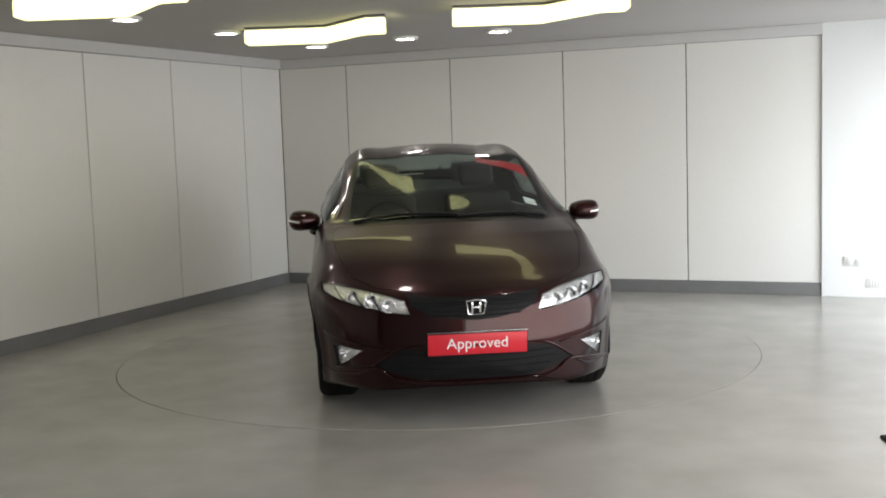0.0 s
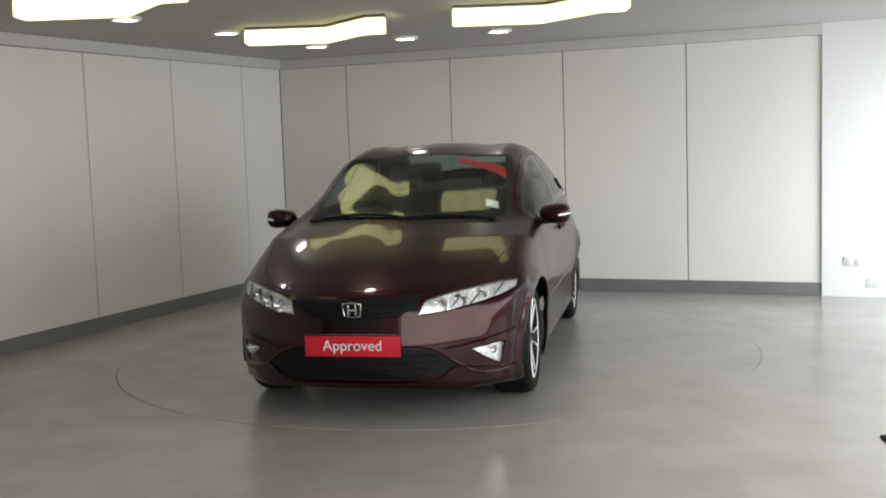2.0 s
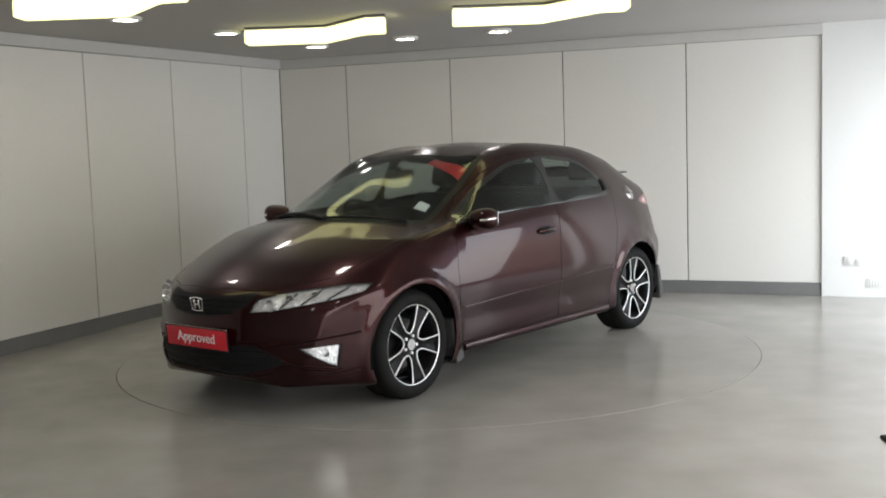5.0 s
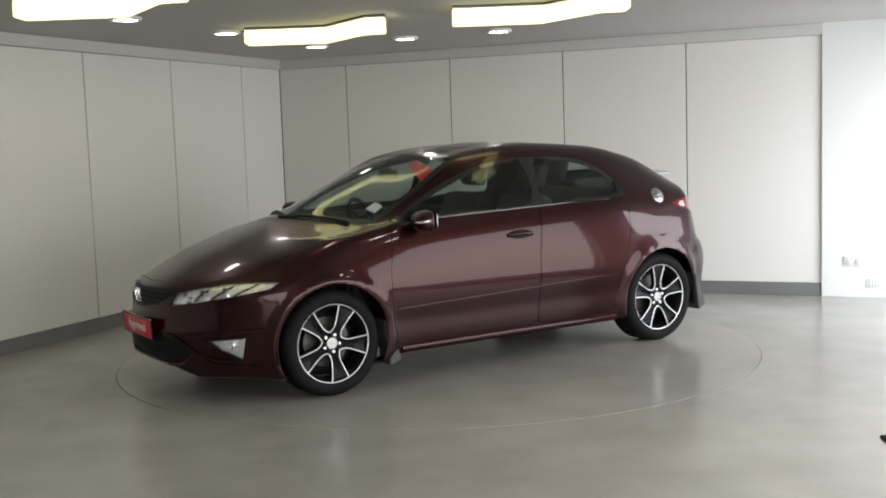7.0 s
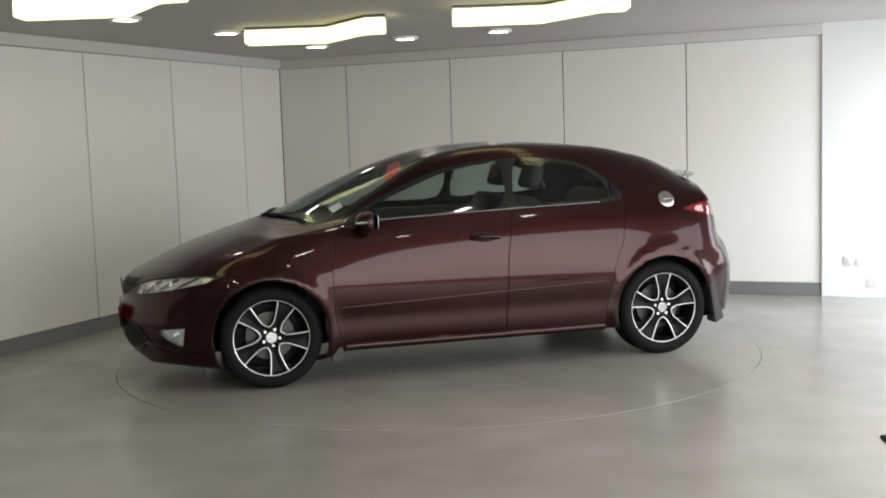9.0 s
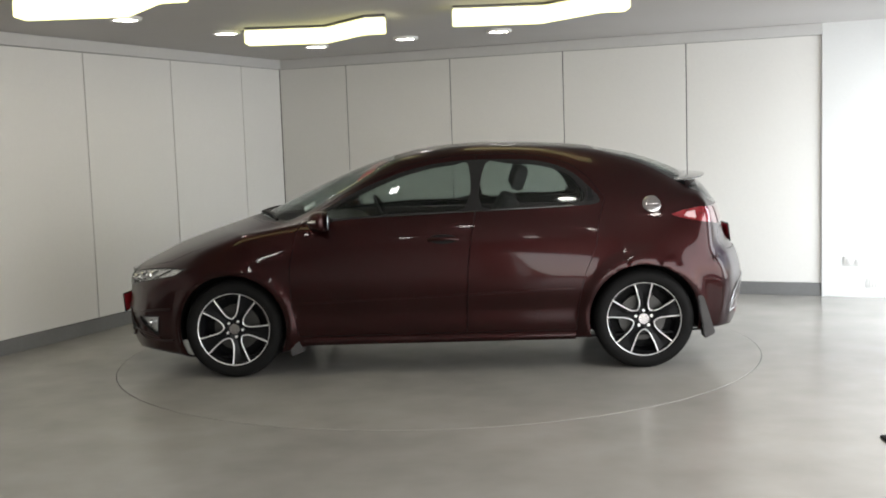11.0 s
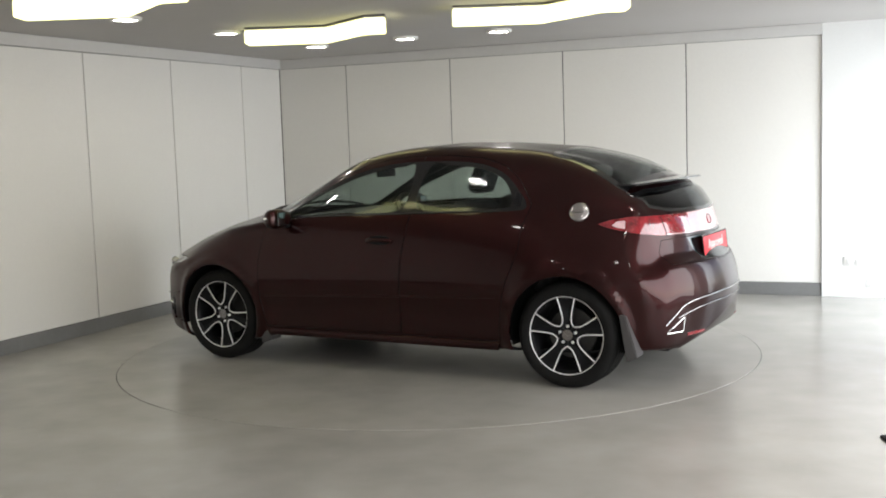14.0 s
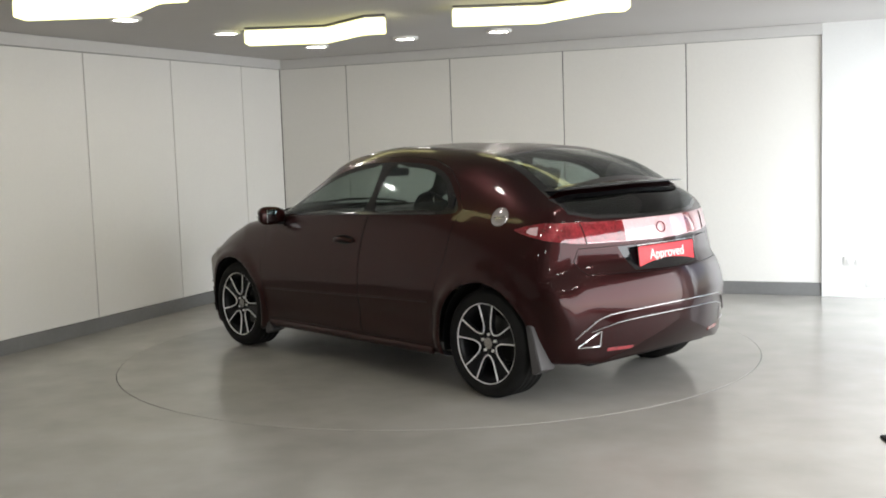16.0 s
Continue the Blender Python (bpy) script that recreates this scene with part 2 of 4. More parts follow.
def build_shell():
    back = slab("wall_north", -0.2, ROOM_U + 0.2, -0.2, -0.012, 0, CEIL, M_BACK, "rear showroom wall clad in tall white boards", "wall")
    left = slab("wall_west", -0.2, -0.012, -0.012, ROOM_V, 0, CEIL, M_BACK, "side showroom wall clad in tall white boards", "wall")
    # added wall behind the camera, unseen; its grey steers the fill light
    slab("wall_south", -0.2, ROOM_U + 0.2, ROOM_V, ROOM_V + 0.2, 0, CEIL, M_ENDWALL, "unseen pale grey end wall added to close the showroom", "wall")
    east = "plain white showroom wall beside the opening"
    slab("wall_east", ROOM_U, ROOM_U + 0.2, -0.012, OPEN_V0, 0, CEIL, M_PLASTER, east, "wall")
    slab("wall_east", ROOM_U, ROOM_U + 0.2, OPEN_V1, SIDE_V0, 0, CEIL, M_PLASTER, east, "wall")
    slab("wall_east", ROOM_U, ROOM_U + 0.2, SIDE_V1, ROOM_V, 0, CEIL, M_PLASTER, east, "wall")
    slab("wall_east", ROOM_U, ROOM_U + 0.2, SIDE_V0, SIDE_V1, 0, SIDE_Z0, M_PLASTER, east, "wall")
    slab("lintel", ROOM_U, ROOM_U + 0.2, SIDE_V0, SIDE_V1, SIDE_Z1, CEIL, M_PLASTER, "white lintel over the side window", "lintel")
    slab("lintel", ROOM_U, ROOM_U + 0.2, OPEN_V0, OPEN_V1, OPEN_TOP, CEIL, M_PLASTER, "white lintel over the wide opening", "lintel")
    slab("ceiling", -0.2, ROOM_U + 0.2, -0.2, ROOM_V + 0.2, CEIL, CEIL + 0.2, M_CEIL, "flat grey-white plaster ceiling", "ceiling")
    # the plain stretch beside the boards stands slightly proud and reaches the floor
    slab("wall_pier", 5.505, ROOM_U, -0.012, 0.03, 0, CEIL, M_PLASTER, "smooth white plastered stretch of wall down to the floor", "wall")
    slab("baseboard", 0.016, 5.505, -0.012, 0.016, 0, SKIRT, M_SKIRT, "dark grey painted skirting along the boarded wall", "skirting", bevel=0.004)
    slab("baseboard", -0.012, 0.016, -0.012, ROOM_V, 0, SKIRT, M_SKIRT, "dark grey painted skirting along the boarded side wall", "skirting", bevel=0.004)
    slab("cornice", 0.03, 5.505, -0.012, 0.03, BOARD_TOP, CEIL, M_TRIM, "plain pale cornice band under the ceiling", "cornice", bevel=0.006)
    slab("cornice", -0.012, 0.03, -0.012, ROOM_V, BOARD_TOP, CEIL, M_TRIM, "plain pale cornice band under the ceiling", "cornice", bevel=0.006)
    return back, left


def build_boards(back, left):
    def board(width):
        return finish("wall_board", box((width - 0.010, 0.012, BOARD_TOP - SKIRT - 0.006), bevel=0.0025, segments=1), M_BOARD, 0)

    def put(me, wall, m):
        ob = new("wall_board", me)
        ob.parent, ob.matrix_parent_inverse = wall, wall.matrix_basis.inverted()
        ob.matrix_basis = m
    seams = [0.0, 0.80] + [0.80 + PITCH * k for k in range(1, 4)] + [5.505]
    z = (SKIRT + BOARD_TOP) / 2
    shared, narrow = board(PITCH), board(SIDE_PITCH)
    for a, b in zip(seams, seams[1:]):
        put(shared if abs(b - a - PITCH) < 0.01 else board(b - a), back, in_room((a + b) / 2, -0.006, z))
    seams = [0.0, 0.735] + [0.735 + SIDE_PITCH * k for k in range(1, 10)]
    for a, b in zip(seams, seams[1:]):
        put(narrow if abs(b - a - SIDE_PITCH) < 0.01 else board(b - a), left, in_room(-0.006, (a + b) / 2, z, 90))


def build_lights():
    """Hanging light boxes with a stepped outline, three of a kind."""
    depth, high, kink = 0.20, 0.100, [(0.0, 0.0), (0.62, -0.02), (0.95, -0.58), (1.10, -0.60)]

    def bar(front, back, top, bottom, bevel=0.0):
        bm = bmesh.new()
        rows = [[bm.verts.new((x, y + dy, z)) for x, y in kink] for dy, z in ((front, top), (front, bottom), (back, bottom), (back, top))]
        for p, q in zip(rows, rows[1:] + rows[:1]):
            for k in range(3):
                bm.faces.new((p[k], p[k + 1], q[k + 1], q[k]))
        for k in (0, 3):
            bm.faces.new([r[k] for r in rows])
        if bevel:
            bmesh.ops.bevel(bm, geom=list(bm.edges), offset=bevel, segments=2, affect="EDGES")
        return bm
    first = thing("ceiling_light", "glowing cream light box with a stepped outline under the ceiling", "ceiling light", group="ceiling light boxes")
    part("diffuser", bar(0.0, depth, -0.024, -0.024 - high, 0.007), M_LAMP, first, "glowing cream diffuser")
    part("housing", bar(-0.004, depth + 0.004, -0.014, -0.024), M_TRIM, first, "pale metal top rim", smooth=0)
    # fills the gap over the rim; its dark colour is the shade there
    part("gap_strip", bar(0.012, depth - 0.012, 0.0, -0.014), M_GAPSHADE, first, "dark strip in place of the shaded gap under the ceiling", smooth=0)
    first.matrix_basis = pose(-1.408, 0.72, CEIL)
    copy_thing(first, pose(0.170, -0.235, CEIL))
    copy_thing(first, pose(-2.386, -1.36, CEIL))
    spot = thing("downlight", "small round recessed downlight in the ceiling", "downlight", group="round downlights")
    part("ring", lathe_up([(0.110, 0.0), (0.110, -0.018), (0.104, -0.022), (0.082, -0.021), (0.079, -0.002)]), M_WHITE, spot)
    part("lens", drum(0.078, 0.004, (0, 0, -0.0025)), M_SPOT, spot, "frosted lit lens")
    spots = [(-2.07, -0.15), (-1.59, 0.97), (-1.03, 2.40), (-0.20, 1.91), (0.59, 1.53)]
    spot.matrix_basis = pose(*spots[0], CEIL)
    # the same downlights go on towards the camera and past it
    spots += [(-0.6, -1.3), (1.0, -2.0), (2.1, -2.6), (-1.7, -3.0), (0.0, -3.8), (1.5, -4.4), (-0.9, -5.6), (0.7, -6.3), (-2.4, -4.6)]
    for x, y in spots[1:]:
        copy_thing(spot, pose(x, y, CEIL))


def lathe_up(profile, segments=40):
    bm = lathe([(r, z) for r, z in profile], segments)
    bmesh.ops.rotate(bm, verts=bm.verts, matrix=Matrix.Rotation(radians(90), 3, "X"))
    return bm


def build_sockets():
    sock = thing("wall_socket", "white double wall socket on the plastered wall", "socket", in_room(5.766, 0.03, 0.318))
    part("plate", box((0.155, 0.010, 0.088), (0, -0.005, 0), 0.003), M_WHITE, sock)
    for x in (-0.036, 0.036):
        part("outlet", box((0.046, 0.004, 0.048), (x, -0.0125, -0.006), 0.001), M_TRIM, sock)
        part("switch", box((0.014, 0.006, 0.010), (x, -0.013, 0.030), 0.001), M_TRIM, sock)
    vent = thing("wall_vent", "small white slatted vent low on the plastered wall", "vent", in_room(5.95, 0.03, 0.128))
    part("frame", box((0.15, 0.008, 0.085), (0, -0.004, 0), 0.002), M_WHITE, vent)
    for k in range(5):
        part("slat", box((0.008, 0.006, 0.062), (-0.048 + k * 0.024, -0.010, 0), 0.001), M_TRIM, vent)


build_floor()
turntable = build_turntable()
build_boards(*build_shell())
build_lights()
build_sockets()
# made-up dark slab where an unidentified dark smudge lies on the floor
slab_thing = thing("dark_floor_slab", "small dark ribbed slab on the concrete", "mat", pose(2.325, -2.80, 0, 0, 0, -4))
part("rubber", box((0.46, 0.26, 0.014), (0, 0, 0.007), 0.005), M_RUBBER, slab_thing)
for k in range(9):
    part("rib", box((0.012, 0.24, 0.004), (-0.2 + 0.05 * k, 0, 0.0155), 0.0015), M_RUBBER, slab_thing)


# ---- the car: x forward, y to its left, z up, origin between the axles ----
AXLE, HUB_Z, ARCH_R, TYRE_R = 1.3175, 0.317, 0.352, 0.317
CENTRE_Z = spline([(2.205, 0.47), (2.195, 0.60), (2.16, 0.665), (2.08, 0.720), (1.98, 0.768), (1.82, 0.840), (1.566, 0.926), (1.352, 0.992), (1.18, 1.045), (0.926, 1.160),
                   (0.715, 1.252), (0.506, 1.334), (0.299, 1.397), (0.096, 1.440), (-0.106, 1.460), (-0.306, 1.468), (-0.505, 1.464), (-0.898, 1.440),
                   (-1.285, 1.376), (-1.478, 1.320), (-1.669, 1.237), (-1.80, 1.162), (-1.885, 1.055), (-1.925, 0.985), (-1.955, 0.86), (-1.975, 0.792), (-2.008, 0.752), (-2.035, 0.715), (-2.060, 0.655), (-2.075, 0.590)])
BOW = spline([(2.2, 0.58), (1.18, 0.40), (0.2, 0.12), (-0.4, 0.0), (-1.0, -0.08), (-1.6, -0.26), (-2.07, -0.36)])
WIDEST = spline([(2.205, 0.66), (2.17, 0.735), (2.10, 0.80), (1.95, 0.855), (1.6, 0.884), (-1.4, 0.885), (-1.75, 0.86), (-1.95, 0.815), (-2.04, 0.775), (-2.075, 0.71)])
BELT_Z = spline([(1.85, 0.66), (1.72, 0.725), (1.5, 0.825), (1.2, 0.90), (0.9, 0.955), (0.4, 0.995), (-0.2, 1.015), (-0.9, 1.035), (-1.4, 1.045), (-1.7, 1.01), (-1.9, 0.93)])
BELT_Y = spline([(1.85, 0.76), (1.5, 0.795), (1.2, 0.81), (0.9, 0.818), (0.0, 0.825), (-0.9, 0.805), (-1.4, 0.755), (-1.8, 0.70)])
RAIL_Z = spline([(2.0, 0.675), (1.8, 0.782), (1.5, 0.896), (1.1, 0.968), (0.97, 0.992), (0.6, 1.165), (0.2, 1.352), (-0.3, 1.412), (-0.9, 1.382), (-1.3, 1.306), (-1.6, 1.172), (-1.85, 1.04)])
RAIL_Y = spline([(2.0, 0.56), (1.5, 0.67), (1.1, 0.69), (0.97, 0.68), (0.6, 0.635), (0.2, 0.596), (-0.3, 0.588), (-0.9, 0.578), (-1.3, 0.572), (-1.6, 0.580), (-1.85, 0.61)])
SILL_Z = spline([(2.205, 0.170), (1.9, 0.125), (1.6, 0.118), (0.9, 0.198), (-0.8, 0.198), (-1.7, 0.210), (-2.075, 0.235)])


def bowed(x, y, z):
    b = BOW(x)
    lip = 0.30 * (z - 0.45) ** 2 * max(0.0, min(1.0, (x - 1.4) / 0.6)) if z < 0.45 else 0.0
    if x < -1.5 and z < 0.62:
        lip = -0.30 * (0.62 - z) ** 2 * min(1.0, (-1.5 - x) / 0.4)
    return Vector((x - b * y * y - lip, y, z))


def section(x, steps=7):
    """Half an outline across the car, from the sill up to the middle of the top."""
    top, wide, low = CENTRE_Z(x), WIDEST(x), SILL_Z(x)
    xb, xr = x - BOW(x) * 0.66, x - BOW(x) * 0.36
    zr = min(RAIL_Z(xr), top - 0.014)
    zb = min(BELT_Z(xb), zr - 0.035)
    zm, zl = min(0.66, zb - 0.06), min(0.42, zb - 0.14)
    yb = min(BELT_Y(xb), wide - 0.015)
    yr = min(RAIL_Y(xr), yb - 0.03)
    ctrl = [(wide - 0.15, low), (wide - 0.055, low + 0.012), (wide - 0.030, low + 0.06), (wide - 0.012, zl), (wide, zm), (yb, zb), (yr, zr), (yr * 0.55, top - (top - zr) * 0.33), (0.0, top)]
    pts = rounded(ctrl + [(-yr * 0.55, top - (top - zr) * 0.33)], steps, closed=False)[: 8 * steps + 1]
    out = []
    for p in pts:
        y, z = p
        q = bowed(x, max(y, 0.0), z)
        for ax in (AXLE, -AXLE):
            d = math.hypot(q.x - ax, q.z - 0.325)
            if q.y > 0.6:
                q.y += 0.019 * math.exp(-((d - 0.372) / 0.030) ** 2)
        # a crease along the flank and a tuck under the doors
        if q.y > 0.75 and abs(q.x) < 1.3:
            q.y -= 0.006 * math.exp(-((q.z - 0.40) / 0.055) ** 2) * min(1.0, (1.3 - abs(q.x)) / 0.5)
        out.append(q)
    out[-1].y = 0.0
    return out


def shell():
    """The outer skin of the whole car as one open sheet."""
    n = 170
    xs = [0.065 + 0.55 * 2.14 * (1 - 2 * k / n) + 0.45 * 2.14 * math.cos(math.pi * k / n) for k in range(n + 1)]
    bm = bmesh.new()
    grids = []
    for x in xs:
        half = section(x)
        row = [bm.verts.new(p) for p in half]
        grids.append(row + [bm.verts.new((p.x, -p.y, p.z)) for p in half[-2::-1]])
    for p, q in zip(grids, grids[1:]):
        for k in range(len(p) - 1):
            bm.faces.new((p[k], p[k + 1], q[k + 1], q[k]))
    for row, x, sign in ((grids[0], xs[0], 1), (grids[-1], xs[-1], -1)):
        ring, b = row, BOW(x)
        mid = sum((v.co.z for v in row), 0.0) / len(row)
        for k in (0.9, 0.75, 0.55, 0.3, 0.08):
            nxt = []
            for v in row:
                y, z = v.co.y * k, mid + (v.co.z - mid) * k
                straight = x + sign * 0.012 * (1 - k * k)
                p = bowed(straight, y, z)
                nxt.append(bm.verts.new(p))
            for i in range(len(row) - 1):
                bm.faces.new((ring[i], ring[i + 1], nxt[i + 1], nxt[i]))
            bm.faces.new((ring[-1], ring[0], nxt[0], nxt[-1]))
            ring = nxt
        bm.faces.new(ring)
    bmesh.ops.recalc_face_normals(bm, faces=bm.faces)
    return bm


AXES = {"side": (0, 2), "front": (1, 2), "rear": (1, 2), "top": (0, 1)}


def facing(view, sign, c, n):
    if view == "side":
        return c.y * sign > 0.3 and n.y * sign > 0.12
    if view == "front":
        return c.x > 1.35 and n.x > 0.05
    if view == "rear":
        return c.x < -1.35 and n.x < -0.02
    return c.z > 0.55 and n.z > 0.15


def inside(poly, a, b):
    hit = False
    for (x0, y0), (x1, y1) in zip(poly, poly[1:] + poly[:1]):
        if (y0 > b) != (y1 > b) and a < (x1 - x0) * (b - y0) / (y1 - y0) + x0:
            hit = not hit
    return hit


def shrunk(poly, d):
    """The outline moved inwards by d (outwards where d is negative)."""
    n = len(poly)
    area = sum(p[0] * q[1] - q[0] * p[1] for p, q in zip(poly, poly[1:] + poly[:1]))
    s = 1 if area > 0 else -1
    out = []
    for i in range(n):
        a, b, c = Vector(poly[i - 1]), Vector(poly[i]), Vector(poly[(i + 1) % n])
        e, f = (b - a).normalized(), (c - b).normalized()
        m = Vector((-e.y - f.y, e.x + f.x)) * s
        m = m.normalized() * d / max(0.45, m.length / 2) if m.length > 1e-6 else Vector((0, 0))
        out.append(tuple(b + m))
    return out


def carve(bm, layer, view, poly, tag, sign=1):
    """Cuts the sheet along an outline seen from one side and tags the faces within."""
    i, j = AXES[view]
    poly = [tuple(p) for p in poly]
    xs, ys = [p[0] for p in poly], [p[1] for p in poly]
    fields = (min(xs) - 0.01, max(xs) + 0.01, min(ys) - 0.01, max(ys) + 0.01)
    near_all = set()
    for f in bm.faces:
        a, b = [v.co[i] for v in f.verts], [v.co[j] for v in f.verts]
        if max(a) > fields[0] and min(a) < fields[1] and max(b) > fields[2] and min(b) < fields[3] and facing(view, sign, f.calc_center_median(), f.normal):
            near_all.add(f)
    for (x0, y0), (x1, y1) in zip(poly, poly[1:] + poly[:1]):
        if math.hypot(x1 - x0, y1 - y0) < 1e-5:
            continue
        lo, hi = (min(x0, x1) - 1e-4, min(y0, y1) - 1e-4), (max(x0, x1) + 1e-4, max(y0, y1) + 1e-4)
        near = []
        for f in near_all:
            a = [v.co[i] for v in f.verts]
            if max(a) < lo[0] or min(a) > hi[0]:
                continue
            b = [v.co[j] for v in f.verts]
            if max(b) < lo[1] or min(b) > hi[1]:
                continue
            near.append(f)
        if not near:
            continue
        normal, at = Vector((0, 0, 0)), Vector((0, 0, 0))
        normal[i], normal[j], at[i], at[j] = y1 - y0, x0 - x1, x0, y0
        geom = list({g for f in near for g in (*f.verts, *f.edges)}) + near
        done = bmesh.ops.bisect_plane(bm, geom=geom, plane_co=at, plane_no=normal, dist=1e-5)
        near_all.update(g for g in done["geom"] if isinstance(g, bmesh.types.BMFace))
    for f in near_all:
        c = f.calc_center_median()
        if min(xs) < c[i] < max(xs) and min(ys) < c[j] < max(ys) and inside(poly, c[i], c[j]):
            f[layer] = tag


def both(half):
    """A whole outline from its half on the car's left, given as (a, y) pairs from front middle to rear middle."""
    return half + [(a, -y) for a, y in half[::-1] if abs(y) > 1e-6]


def flip(half):
    """The same for (y, z) pairs, from top middle round to bottom middle."""
    return half + [(-y, z) for y, z in half[::-1] if abs(y) > 1e-6]


DLO = [(0.84, 0.985), (0.62, 1.118), (0.40, 1.222), (0.19, 1.296), (0.0, 1.338), (-0.20, 1.356), (-0.47, 1.356), (-0.69, 1.335), (-0.85, 1.283), (-0.96, 1.20), (-1.055, 1.085),
       (-0.95, 1.050), (-0.40, 1.040), (0.20, 1.022), (0.60, 1.000)]
FRONT_GLASS = [(0.785, 1.004), (0.53, 1.138), (0.38, 1.200), (0.19, 1.270), (0.0, 1.314), (-0.14, 1.330), (-0.225, 1.330), (-0.195, 1.056), (0.20, 1.038), (0.50, 1.020)]
REAR_GLASS = [(-0.335, 1.332), (-0.47, 1.331), (-0.68, 1.311), (-0.83, 1.262), (-0.915, 1.19), (-0.945, 1.075), (-0.60, 1.068), (-0.305, 1.062)]
FRONT_DOOR = [(0.885, 0.265), (0.925, 0.45), (0.93, 0.70), (0.885, 0.93), (0.84, 1.005), (0.61, 1.150), (0.39, 1.255), (0.18, 1.330), (-0.01, 1.372), (-0.20, 1.388), (-0.272, 1.388),
              (-0.262, 1.05), (-0.205, 0.72), (-0.185, 0.265)]
REAR_DOOR = [(-0.195, 0.265), (-0.215, 0.72), (-0.272, 1.05), (-0.282, 1.388), (-0.47, 1.389), (-0.70, 1.368), (-0.87, 1.315), (-0.99, 1.225), (-1.085, 1.09), (-1.04, 0.95), (-1.02, 0.80),
             (-0.945, 0.62), (-0.900, 0.42), (-0.885, 0.265)]
HOOD = both([(2.115, 0.0), (2.07, 0.30), (1.95, 0.50), (1.75, 0.645), (1.45, 0.715), (1.12, 0.735), (1.01, 0.70), (1.17, 0.50), (1.285, 0.25), (1.31, 0.0)])
SCREEN = both([(1.265, 0.0), (1.24, 0.22), (1.14, 0.46), (0.98, 0.645), (0.60, 0.605), (0.24, 0.548), (0.275, 0.30), (0.285, 0.0)])
REAR_SCREEN = both([(-1.10, 0.0), (-1.10, 0.36), (-1.15, 0.50), (-1.40, 0.54), (-1.60, 0.575), (-1.645, 0.35), (-1.66, 0.0)])
LOWER_SCREEN = flip([(0.0, 1.160), (0.50, 1.145), (0.60, 1.125), (0.585, 1.075), (0.45, 1.045), (0.0, 1.030)])
GRILLE = flip([(0.0, 0.668), (0.20, 0.674), (0.355, 0.690), (0.335, 0.625), (0.25, 0.585), (0.12, 0.560), (0.0, 0.553)])
INTAKE = flip([(0.0, 0.415), (0.38, 0.400), (0.52, 0.315), (0.48, 0.285), (0.30, 0.240), (0.0, 0.230)])
HEADLIGHT = [(0.345, 0.582), (0.375, 0.655), (0.47, 0.682), (0.60, 0.702), (0.72, 0.714), (0.805, 0.712), (0.80, 0.675), (0.72, 0.645), (0.60, 0.618), (0.48, 0.596)]
FOG = [(0.588, 0.386), (0.748, 0.402), (0.728, 0.272)]
TAIL_LAMP = [(0.575, 1.008), (0.62, 1.008), (0.66, 1.006), (0.70, 0.95), (0.66, 0.906), (0.60, 0.897), (0.55, 0.895)]
TAIL_SIDE = [(-1.505, 0.976), (-1.58, 0.998), (-1.69, 1.016), (-1.92, 1.008), (-1.96, 0.892), (-1.80, 0.906), (-1.68, 0.930), (-1.56, 0.955)]
INDICATOR = [(-1.590, 0.966), (-1.610, 0.988), (-1.660, 0.994), (-1.665, 0.948), (-1.620, 0.954)]
TAIL_PANEL = flip([(0.0, 1.012), (0.57, 1.008), (0.545, 0.895), (0.0, 0.888)])
PLATE_BAY = flip([(0.0, 0.868), (0.36, 0.866), (0.30, 0.735), (0.0, 0.725)])
TAILGATE_LOW = flip([(0.0, 0.720), (0.60, 0.730), (0.64, 0.80), (0.60, 0.868), (0.0, 0.872)])


def wheel_outline(x0, steps=40):
    return [(x0 + ARCH_R * math.cos(2 * math.pi * k / steps), 0.325 + ARCH_R * math.sin(2 * math.pi * k / steps)) for k in range(steps)]


